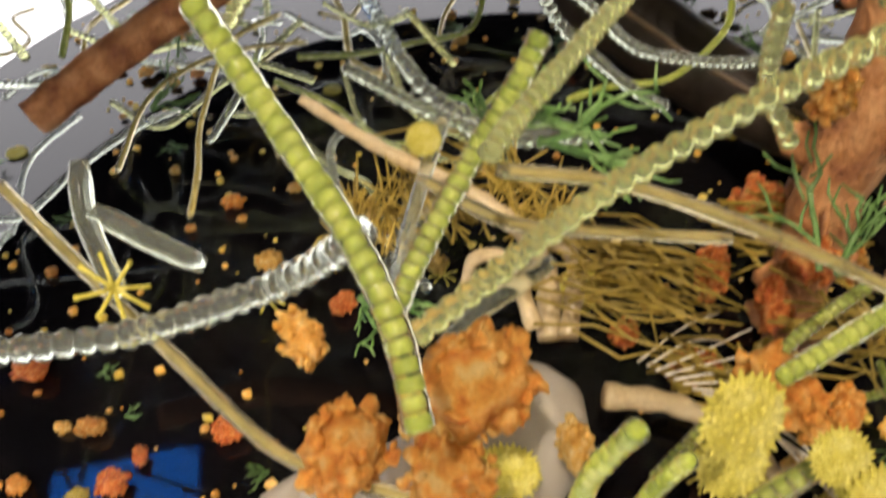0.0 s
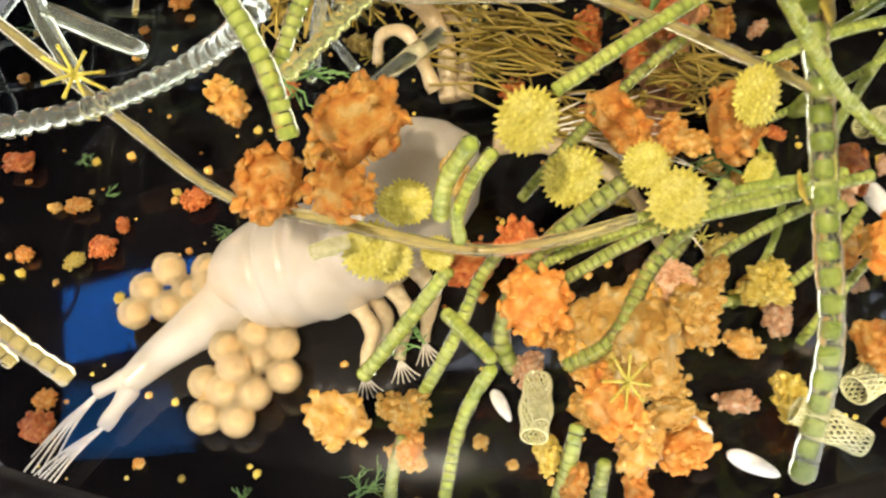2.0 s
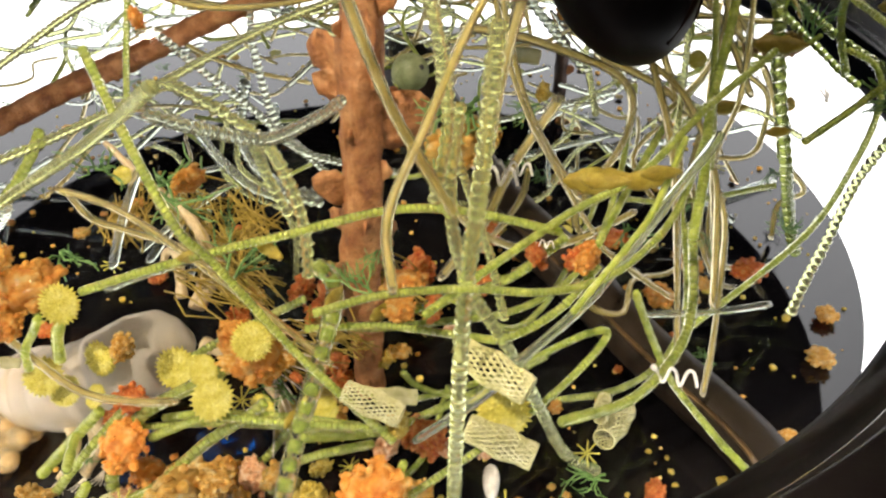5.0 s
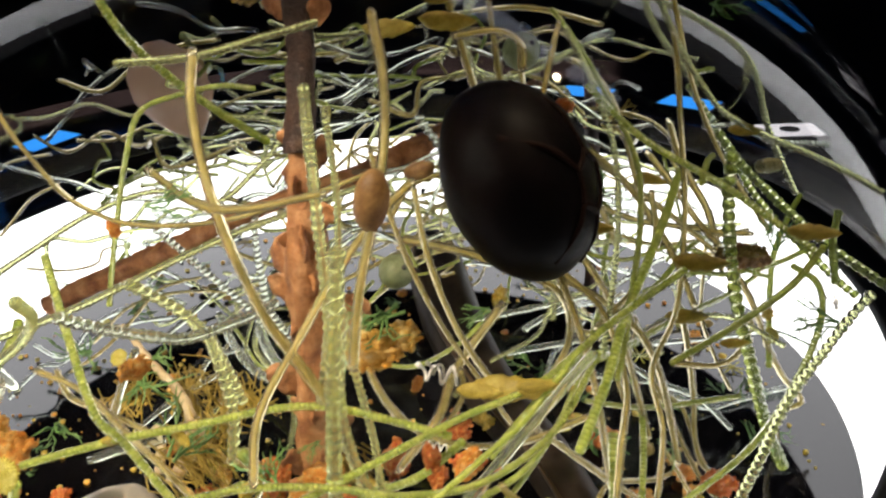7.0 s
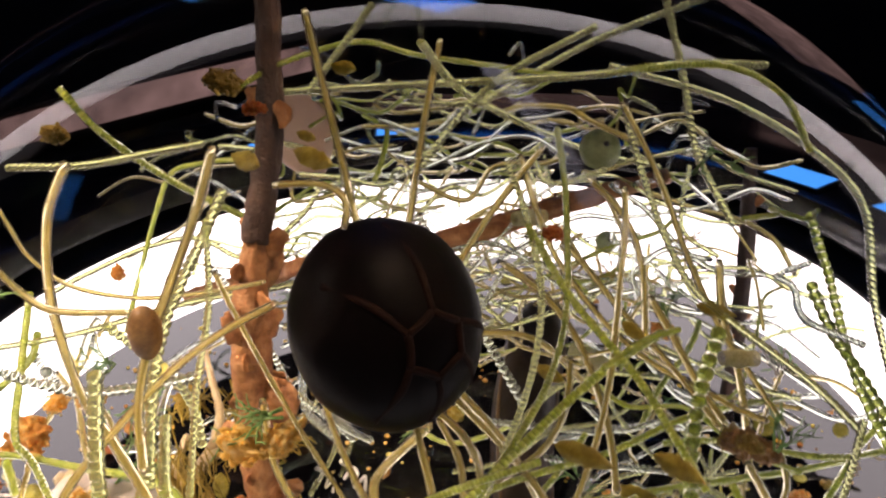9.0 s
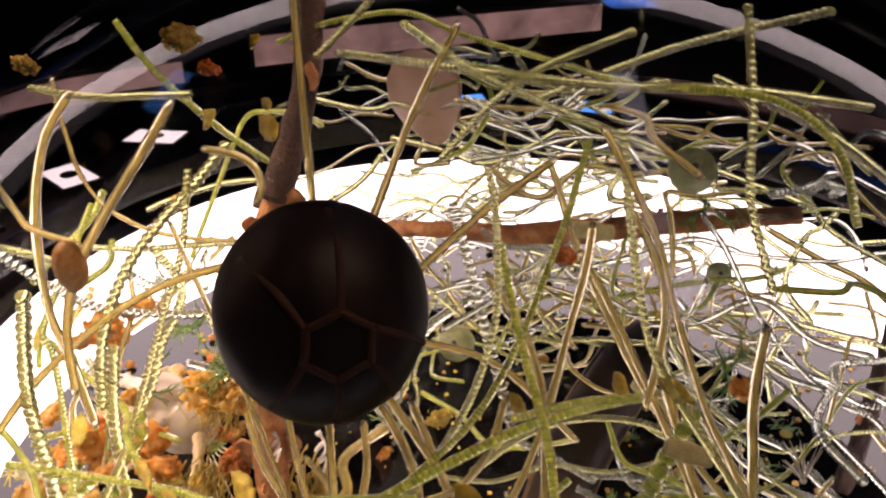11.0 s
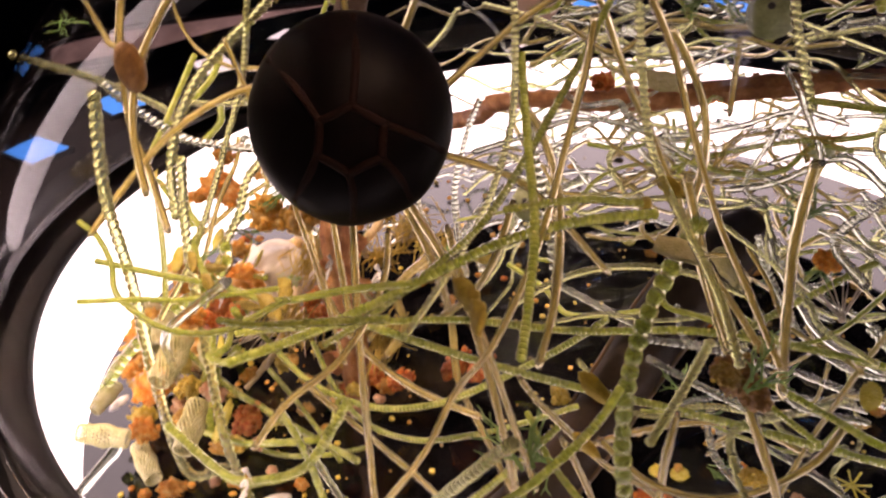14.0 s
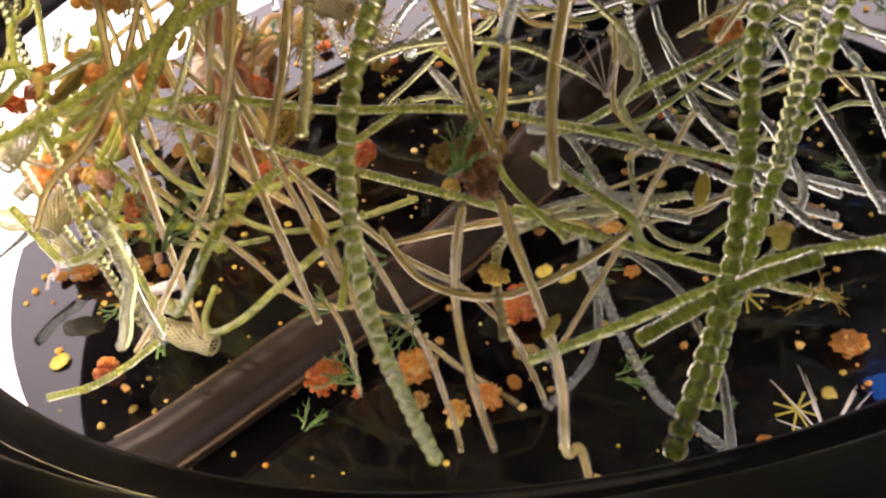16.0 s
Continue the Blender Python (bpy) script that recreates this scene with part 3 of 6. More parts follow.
strand('seg', 0.0037, [(0.304, -0.358, 0.267), (0.312, -0.331, 0.272), (0.323, -0.293, 0.276), (0.356, -0.184, 0.287), (0.387, -0.092, 0.282), (0.403, -0.009, 0.279), (0.415, 0.066, 0.261), (0.419, 0.138, 0.232), (0.419, 0.173, 0.217), (0.417, 0.196, 0.205)])

strand('tan', 0.0030, [(0.373, -0.069, 0.579), (0.377, -0.056, 0.556), (0.384, -0.040, 0.523), (0.391, -0.027, 0.489), (0.402, -0.020, 0.453), (0.416, -0.013, 0.418), (0.433, -0.005, 0.382), (0.452, 0.006, 0.349), (0.471, 0.015, 0.319), (0.485, 0.022, 0.297)])

strand('tan', 0.0042, [(0.172, -0.291, 0.336), (0.179, -0.295, 0.275), (0.204, -0.286, 0.223), (0.243, -0.257, 0.185), (0.289, -0.212, 0.166), (0.342, -0.161, 0.170)])
strand('tan', 0.0042, [(0.182, -0.229, 0.371), (0.216, -0.220, 0.364), (0.254, -0.209, 0.351), (0.313, -0.190, 0.318), (0.322, -0.180, 0.262), (0.286, -0.175, 0.167), (0.317, -0.156, 0.118), (0.355, -0.138, 0.076), (0.379, -0.126, 0.051), (0.398, -0.118, 0.033)])
strand('seg', 0.0038, [(0.126, -0.496, 0.049), (0.151, -0.478, 0.062), (0.182, -0.456, 0.076), (0.274, -0.386, 0.124), (0.322, -0.333, 0.158), (0.308, -0.312, 0.144), (0.229, -0.316, 0.078), (0.154, -0.311, 0.028), (0.123, -0.308, 0.023), (0.101, -0.304, 0.022)])
strand('seg', 0.0038, [(0.120, -0.391, 0.190), (0.146, -0.379, 0.183), (0.178, -0.359, 0.175), (0.244, -0.314, 0.160), (0.289, -0.257, 0.156), (0.312, -0.200, 0.168), (0.322, -0.149, 0.191), (0.327, -0.102, 0.215), (0.329, -0.070, 0.233), (0.328, -0.048, 0.246)])
strand('seg', 0.0045, [(0.119, -0.483, 0.169), (0.126, -0.466, 0.151), (0.137, -0.441, 0.126), (0.148, -0.422, 0.108), (0.163, -0.401, 0.094), (0.181, -0.377, 0.086), (0.204, -0.351, 0.080), (0.230, -0.325, 0.079), (0.257, -0.298, 0.079), (0.276, -0.279, 0.080)])
strand('seg', 0.0035, [(0.393, -0.275, 0.129), (0.481, -0.213, 0.198), (0.517, -0.168, 0.256), (0.529, -0.138, 0.295), (0.524, -0.114, 0.315), (0.503, -0.094, 0.320)])
strand('glass', 0.0064, [(0.241, -0.568, 0.055), (0.204, -0.554, 0.054), (0.172, -0.535, 0.058)])

strand('bead', 0.0038, [(0.032, -0.156, 0.551), (0.152, -0.110, 0.566), (0.237, -0.063, 0.573), (0.296, -0.008, 0.575), (0.336, 0.063, 0.575), (0.362, 0.157, 0.558)])
strand('bead', 0.0034, [(0.261, -0.161, 0.627), (0.214, -0.088, 0.572), (0.171, 0.006, 0.518), (0.132, 0.118, 0.458), (0.099, 0.245, 0.394), (0.141, 0.325, 0.361)])

strand('tan', 0.0036, [(0.229, -0.292, 0.453), (0.220, -0.333, 0.443), (0.209, -0.373, 0.423), (0.197, -0.415, 0.391), (0.182, -0.457, 0.350), (0.192, -0.489, 0.319)])
strand('tan', 0.0036, [(0.238, -0.035, 0.500), (0.235, -0.024, 0.473), (0.236, -0.012, 0.437), (0.240, 0.007, 0.387), (0.262, 0.021, 0.345), (0.297, 0.028, 0.313), (0.345, 0.029, 0.295), (0.402, 0.027, 0.292), (0.441, 0.024, 0.292), (0.469, 0.021, 0.295)])


strand('big', 0.0059, [(0.417, 0.182, 0.348), (0.447, 0.168, 0.316), (0.480, 0.160, 0.288), (0.523, 0.146, 0.255), (0.561, 0.130, 0.233), (0.629, 0.094, 0.205)])
strand('big', 0.0050, [(0.373, 0.258, 0.384), (0.390, 0.246, 0.363), (0.413, 0.231, 0.336), (0.439, 0.210, 0.303), (0.464, 0.190, 0.273), (0.496, 0.167, 0.246), (0.536, 0.144, 0.219), (0.565, 0.128, 0.199), (0.588, 0.117, 0.186)])
strand('seg', 0.0043, [(0.501, 0.020, 0.138), (0.500, 0.048, 0.148), (0.497, 0.086, 0.161), (0.495, 0.136, 0.181), (0.496, 0.175, 0.202), (0.506, 0.229, 0.217), (0.515, 0.268, 0.226), (0.523, 0.297, 0.232)])


strand('tan', 0.0027, [(0.420, 0.143, 0.266), (0.418, 0.129, 0.236), (0.419, 0.111, 0.200), (0.422, 0.088, 0.155), (0.436, 0.066, 0.128), (0.453, 0.045, 0.105), (0.466, 0.028, 0.093)])
strand('tan', 0.0033, [(0.388, -0.137, 0.247), (0.390, -0.123, 0.221), (0.392, -0.101, 0.190), (0.396, -0.069, 0.147), (0.401, -0.033, 0.116), (0.415, -0.004, 0.082), (0.424, 0.008, 0.052), (0.433, 0.017, 0.018), (0.438, 0.019, 0.006)])
strand('tan', 0.0035, [(0.296, -0.311, 0.200), (0.298, -0.295, 0.176), (0.304, -0.270, 0.145), (0.318, -0.232, 0.101), (0.345, -0.187, 0.065), (0.355, -0.118, 0.051), (0.393, -0.055, 0.014), (0.415, -0.024, 0.006), (0.435, -0.003, 0.006)])
strand('tan', 0.0028, [(0.408, -0.143, 0.134), (0.421, -0.129, 0.100), (0.447, -0.126, 0.050)])
strand('tan', 0.0034, [(0.393, -0.106, 0.183), (0.400, -0.095, 0.157), (0.411, -0.083, 0.122), (0.427, -0.067, 0.072), (0.448, -0.058, 0.026), (0.464, -0.053, 0.006), (0.477, -0.051, 0.006)])
strand('clear_bead', 0.0034, [(0.245, 0.121, 0.256), (0.259, 0.123, 0.233), (0.280, 0.134, 0.203), (0.305, 0.149, 0.171), (0.330, 0.186, 0.147), (0.346, 0.230, 0.142), (0.365, 0.269, 0.136), (0.381, 0.303, 0.130), (0.394, 0.324, 0.126)])
strand('clear_bead', 0.0042, [(0.310, 0.058, 0.111), (0.331, 0.065, 0.092), (0.359, 0.074, 0.068), (0.400, 0.090, 0.031), (0.440, 0.110, 0.006), (0.467, 0.131, 0.006), (0.497, 0.155, 0.006), (0.525, 0.178, 0.006), (0.547, 0.193, 0.006)])
strand('clear_bead', 0.0034, [(0.383, 0.151, 0.240), (0.404, 0.167, 0.222), (0.431, 0.189, 0.201), (0.452, 0.211, 0.185), (0.466, 0.236, 0.180), (0.481, 0.270, 0.178), (0.489, 0.294, 0.180)])
strand('clear_bead', 0.0042, [(0.222, 0.027, 0.135), (0.229, 0.059, 0.129), (0.239, 0.097, 0.120), (0.255, 0.155, 0.103), (0.273, 0.193, 0.089), (0.289, 0.225, 0.078), (0.306, 0.257, 0.069), (0.315, 0.278, 0.065)])
strand('clear', 0.0032, [(0.225, 0.144, 0.238), (0.240, 0.148, 0.215), (0.262, 0.160, 0.186), (0.286, 0.177, 0.157), (0.309, 0.210, 0.136), (0.328, 0.242, 0.121), (0.342, 0.268, 0.111)])
strand('seg', 0.0039, [(0.340, -0.331, 0.212), (0.351, -0.317, 0.176), (0.367, -0.307, 0.134), (0.386, -0.300, 0.092), (0.406, -0.320, 0.081), (0.431, -0.354, 0.078), (0.449, -0.387, 0.087)])


strand('bead', 0.0031, [(0.172, -0.310, 0.511), (0.183, -0.326, 0.447), (0.191, -0.351, 0.391), (0.209, -0.375, 0.341), (0.233, -0.401, 0.295), (0.251, -0.431, 0.257)])
strand('tan', 0.0025, [(0.215, -0.330, 0.489), (0.217, -0.324, 0.461), (0.222, -0.315, 0.423), (0.232, -0.304, 0.375), (0.249, -0.293, 0.326), (0.272, -0.283, 0.279), (0.291, -0.278, 0.244), (0.305, -0.273, 0.220)])
strand('tan', 0.0027, [(0.218, -0.197, 0.423), (0.202, -0.237, 0.424), (0.198, -0.275, 0.409)])
strand('seg', 0.0035, [(0.209, -0.484, 0.302), (0.242, -0.425, 0.299), (0.285, -0.366, 0.304), (0.330, -0.317, 0.310), (0.374, -0.260, 0.338), (0.421, -0.212, 0.365)])
strand('seg', 0.0032, [(0.150, -0.509, 0.315), (0.184, -0.485, 0.314), (0.230, -0.464, 0.309), (0.278, -0.450, 0.303), (0.318, -0.410, 0.292), (0.353, -0.358, 0.304), (0.371, -0.301, 0.335)])
strand('seg', 0.0027, [(0.294, -0.476, 0.312), (0.323, -0.421, 0.324), (0.338, -0.382, 0.327), (0.357, -0.308, 0.337)])
strand('tan', 0.0033, [(0.395, -0.347, 0.220), (0.392, -0.315, 0.257), (0.387, -0.268, 0.289), (0.360, -0.232, 0.329), (0.323, -0.221, 0.356)])
strand('tan', 0.0031, [(0.412, -0.316, 0.093), (0.415, -0.293, 0.117), (0.416, -0.265, 0.150), (0.414, -0.218, 0.207), (0.398, -0.188, 0.249), (0.412, -0.159, 0.298), (0.410, -0.124, 0.372), (0.397, -0.096, 0.454), (0.391, -0.084, 0.492), (0.384, -0.077, 0.520)])
strand('seg', 0.0037, [(0.319, -0.112, 0.480), (0.371, -0.120, 0.437), (0.438, -0.131, 0.406), (0.480, -0.144, 0.384), (0.518, -0.158, 0.364)])
strand('tan', 0.0033, [(0.381, -0.133, 0.397), (0.389, -0.149, 0.360), (0.379, -0.167, 0.323), (0.346, -0.190, 0.283)])
strand('clear_bead', 0.0040, [(-0.109, -0.191, 0.330), (-0.087, -0.187, 0.309), (-0.060, -0.185, 0.283), (-0.018, -0.180, 0.244), (0.014, -0.180, 0.212), (0.054, -0.169, 0.194), (0.089, -0.159, 0.183), (0.116, -0.148, 0.177)])
strand('clear_bead', 0.0042, [(-0.054, -0.090, 0.313), (-0.051, -0.103, 0.287), (-0.041, -0.118, 0.252), (-0.025, -0.132, 0.211), (0.006, -0.136, 0.178), (0.034, -0.138, 0.153), (0.057, -0.135, 0.137)])
strand('bead', 0.0033, [(-0.186, -0.356, 0.328), (-0.174, -0.335, 0.340), (-0.154, -0.307, 0.354), (-0.120, -0.260, 0.375), (-0.077, -0.216, 0.385), (-0.030, -0.189, 0.367), (0.001, -0.159, 0.391), (0.021, -0.135, 0.417), (0.032, -0.118, 0.444)])
strand('bead', 0.0035, [(-0.107, -0.445, 0.336), (-0.095, -0.426, 0.336), (-0.074, -0.399, 0.339), (-0.041, -0.360, 0.347), (0.002, -0.312, 0.363), (0.047, -0.270, 0.379), (0.098, -0.233, 0.393), (0.128, -0.213, 0.402), (0.150, -0.198, 0.408)])
strand('seg', 0.0031, [(-0.066, -0.316, 0.315), (-0.067, -0.302, 0.344), (-0.067, -0.284, 0.380), (-0.064, -0.256, 0.437), (-0.055, -0.237, 0.472), (-0.030, -0.216, 0.482), (0.001, -0.192, 0.486), (0.027, -0.175, 0.480)])
strand('tan', 0.0024, [(-0.026, -0.409, 0.540), (-0.019, -0.410, 0.517), (-0.003, -0.406, 0.485), (0.014, -0.401, 0.460), (0.045, -0.384, 0.438), (0.094, -0.351, 0.431), (0.142, -0.318, 0.439), (0.174, -0.297, 0.448), (0.196, -0.282, 0.455)])
strand('clear_bead', 0.0038, [(0.185, -0.053, 0.189), (0.245, -0.032, 0.201), (0.311, -0.013, 0.218)])
strand('seg', 0.0035, [(0.327, -0.120, 0.155), (0.388, -0.115, 0.156), (0.474, -0.103, 0.179)])
strand('bead', 0.0043, [(0.559, -0.171, 0.342), (0.546, -0.179, 0.323), (0.529, -0.193, 0.294), (0.508, -0.211, 0.257), (0.492, -0.239, 0.215), (0.480, -0.258, 0.184), (0.472, -0.275, 0.162)])

strand('tan', 0.0030, [(0.309, -0.277, 0.532), (0.306, -0.271, 0.549), (0.293, -0.279, 0.560), (0.267, -0.301, 0.560)])
strand('tan', 0.0039, [(0.284, -0.109, 0.436), (0.322, -0.098, 0.414), (0.360, -0.096, 0.379), (0.401, -0.110, 0.326), (0.427, -0.130, 0.283)])


strand('bead', 0.0041, [(0.194, 0.146, 0.537), (0.301, 0.190, 0.510), (0.385, 0.209, 0.472), (0.443, 0.211, 0.427), (0.474, 0.190, 0.350), (0.511, 0.167, 0.284)])
strand('bead', 0.0031, [(0.356, -0.044, 0.568), (0.378, -0.047, 0.519), (0.408, -0.052, 0.471), (0.441, -0.054, 0.438), (0.525, -0.049, 0.401), (0.569, -0.052, 0.379)])
strand('seg', 0.0035, [(0.286, 0.018, 0.568), (0.368, 0.056, 0.580), (0.420, 0.071, 0.562), (0.451, 0.070, 0.520)])
strand('bead', 0.0030, [(0.299, -0.114, 0.529), (0.311, -0.114, 0.509), (0.327, -0.118, 0.478), (0.346, -0.127, 0.435), (0.357, -0.150, 0.381), (0.360, -0.183, 0.330), (0.360, -0.205, 0.299), (0.360, -0.222, 0.277)])

strand('bead', 0.0027, [(0.575, -0.072, 0.405), (0.578, -0.088, 0.374), (0.580, -0.104, 0.346)])
strand('bead', 0.0033, [(0.182, -0.108, 0.493), (0.208, -0.072, 0.545), (0.239, -0.044, 0.578), (0.297, -0.004, 0.614)])
strand('tan', 0.0033, [(0.214, -0.259, 0.436), (0.226, -0.266, 0.377), (0.249, -0.267, 0.312), (0.289, -0.264, 0.246)])
strand('seg', 0.0029, [(0.425, -0.340, 0.360), (0.459, -0.309, 0.374), (0.493, -0.278, 0.394), (0.514, -0.229, 0.403)])

strand('tan', 0.0031, [(0.130, -0.452, 0.514), (0.148, -0.439, 0.488), (0.172, -0.427, 0.481), (0.214, -0.393, 0.482)])
strand('seg', 0.0040, [(0.021, -0.345, 0.595), (0.027, -0.321, 0.551), (0.043, -0.275, 0.498), (0.058, -0.214, 0.444)])
strand('bead', 0.0030, [(0.091, -0.416, 0.564), (0.117, -0.372, 0.559), (0.144, -0.331, 0.563), (0.168, -0.298, 0.567)])

strand('bead', 0.0031, [(0.170, -0.204, 0.585), (0.176, -0.171, 0.615), (0.183, -0.142, 0.644)])
strand('bead', 0.0037, [(0.155, -0.007, 0.524), (0.168, 0.013, 0.535), (0.187, 0.041, 0.551), (0.217, 0.085, 0.574), (0.253, 0.126, 0.593), (0.278, 0.152, 0.604), (0.295, 0.170, 0.612)])
strand('bead', 0.0037, [(0.298, 0.086, 0.625), (0.324, 0.084, 0.555), (0.349, 0.074, 0.495), (0.392, 0.072, 0.438)])
strand('seg', 0.0031, [(0.086, -0.219, 0.579), (0.095, -0.193, 0.590), (0.109, -0.159, 0.599), (0.128, -0.116, 0.603), (0.154, -0.077, 0.587), (0.198, -0.023, 0.572), (0.223, 0.008, 0.563), (0.243, 0.033, 0.558)])
strand('clear_bead', 0.0044, [(0.056, -0.480, 0.417), (0.067, -0.462, 0.401), (0.081, -0.433, 0.379), (0.092, -0.407, 0.363), (0.099, -0.377, 0.355), (0.108, -0.342, 0.349), (0.112, -0.316, 0.346)])
strand('clear_bead', 0.0048, [(0.148, -0.086, 0.434), (0.162, -0.085, 0.414), (0.183, -0.083, 0.386), (0.207, -0.082, 0.354), (0.236, -0.081, 0.320), (0.260, -0.080, 0.292), (0.280, -0.081, 0.270)])


strand('seg', 0.0033, [(0.382, -0.281, 0.298), (0.382, -0.250, 0.314), (0.380, -0.211, 0.338), (0.377, -0.159, 0.376), (0.364, -0.119, 0.421), (0.317, -0.064, 0.476), (0.289, -0.037, 0.504), (0.264, -0.015, 0.525)])

strand('seg', 0.0032, [(0.423, -0.148, 0.412), (0.423, -0.097, 0.412), (0.425, -0.056, 0.404)])


# strands in front of the shell and round the brown knot
strand('big', 0.0064, [(0.526, -0.056, 0.065), (0.508, -0.069, 0.110), (0.493, -0.078, 0.157), (0.480, -0.081, 0.203), (0.466, -0.079, 0.247), (0.455, -0.072, 0.288), (0.447, -0.059, 0.328), (0.442, -0.041, 0.363), (0.441, -0.022, 0.397)])
strand('bead', 0.0048, [(0.211, -0.387, 0.391), (0.208, -0.400, 0.322), (0.222, -0.403, 0.259), (0.252, -0.400, 0.201), (0.279, -0.397, 0.138), (0.302, -0.383, 0.074), (0.333, -0.354, 0.020)])
strand('seg', 0.0042, [(0.356, -0.253, 0.296), (0.357, -0.175, 0.250), (0.368, -0.092, 0.214), (0.391, -0.006, 0.190), (0.421, 0.075, 0.170), (0.452, 0.150, 0.154), (0.479, 0.222, 0.144)])
strand('seg', 0.0046, [(0.369, -0.355, 0.285), (0.376, -0.294, 0.305), (0.379, -0.237, 0.327), (0.388, -0.184, 0.354), (0.395, -0.134, 0.375), (0.396, -0.085, 0.381), (0.396, -0.035, 0.379)])
strand('tan', 0.0042, [(0.357, 0.001, 0.385), (0.386, 0.001, 0.350), (0.411, 0.004, 0.314), (0.439, 0.009, 0.281)])
strand('tan', 0.0048, [(0.368, 0.094, 0.390), (0.380, 0.082, 0.360), (0.397, 0.069, 0.332), (0.417, 0.059, 0.305), (0.431, 0.053, 0.271), (0.441, 0.051, 0.233)])
strand('tan', 0.0042, [(0.457, 0.015, 0.249), (0.473, 0.022, 0.219), (0.487, 0.030, 0.185), (0.500, 0.037, 0.149), (0.518, 0.039, 0.116), (0.541, 0.037, 0.088), (0.520, 0.046, 0.060), (0.524, 0.050, 0.006)])
strand('tan', 0.0042, [(0.408, -0.015, 0.206), (0.419, -0.027, 0.168), (0.428, -0.035, 0.123), (0.433, -0.037, 0.070), (0.448, -0.033, 0.027), (0.481, -0.023, 0.008)])
strand('seg', 0.0042, [(0.315, 0.062, 0.188), (0.304, 0.095, 0.196), (0.300, 0.126, 0.209), (0.300, 0.157, 0.222), (0.292, 0.189, 0.229), (0.276, 0.224, 0.227)])
strand('seg', 0.0036, [(0.187, -0.311, 0.167), (0.220, -0.294, 0.128), (0.244, -0.265, 0.096), (0.266, -0.220, 0.087), (0.285, -0.167, 0.100), (0.299, -0.117, 0.119), (0.310, -0.069, 0.139)])
strand('seg', 0.0036, [(0.111, -0.444, 0.010), (0.147, -0.410, 0.011), (0.171, -0.375, 0.010), (0.180, -0.341, 0.009), (0.180, -0.307, 0.007), (0.182, -0.272, 0.011)])
strand('seg', 0.0034, [(0.162, -0.365, 0.122), (0.167, -0.350, 0.094), (0.179, -0.334, 0.069), (0.199, -0.318, 0.050), (0.229, -0.301, 0.039)])
strand('seg', 0.0040, [(0.284, -0.298, 0.040), (0.343, -0.287, 0.056), (0.383, -0.259, 0.077), (0.398, -0.220, 0.104), (0.396, -0.186, 0.128), (0.391, -0.155, 0.148), (0.383, -0.126, 0.165), (0.370, -0.098, 0.177)])
strand('tan', 0.0040, [(0.286, -0.173, 0.332), (0.341, -0.169, 0.307), (0.379, -0.164, 0.275), (0.401, -0.157, 0.230), (0.414, -0.151, 0.176), (0.425, -0.145, 0.117)])
strand('tan', 0.0040, [(0.217, -0.314, 0.579), (0.235, -0.342, 0.547), (0.246, -0.370, 0.515), (0.248, -0.395, 0.477), (0.240, -0.412, 0.427), (0.232, -0.418, 0.369)])
strand('bead', 0.0046, [(0.137, -0.275, 0.515), (0.154, -0.306, 0.491), (0.173, -0.338, 0.470), (0.188, -0.365, 0.447), (0.200, -0.385, 0.417), (0.206, -0.399, 0.379), (0.199, -0.408, 0.328)])
strand('tan', 0.0038, [(0.260, -0.015, 0.427), (0.289, -0.002, 0.390), (0.324, 0.005, 0.356), (0.363, 0.007, 0.329), (0.402, 0.007, 0.302), (0.435, 0.009, 0.274)])
strand('tan', 0.0038, [(0.275, 0.015, 0.472), (0.304, 0.020, 0.450), (0.321, 0.026, 0.421), (0.333, 0.024, 0.389), (0.345, 0.013, 0.358), (0.358, -0.002, 0.329)])
strand('seg', 0.0054, [(0.560, 0.087, 0.215), (0.555, 0.135, 0.241), (0.560, 0.178, 0.263)])


strand('tan', 0.0042, [(0.126, -0.384, 0.567), (0.136, -0.409, 0.534), (0.153, -0.426, 0.480), (0.176, -0.430, 0.415), (0.191, -0.422, 0.375), (0.215, -0.413, 0.322)])


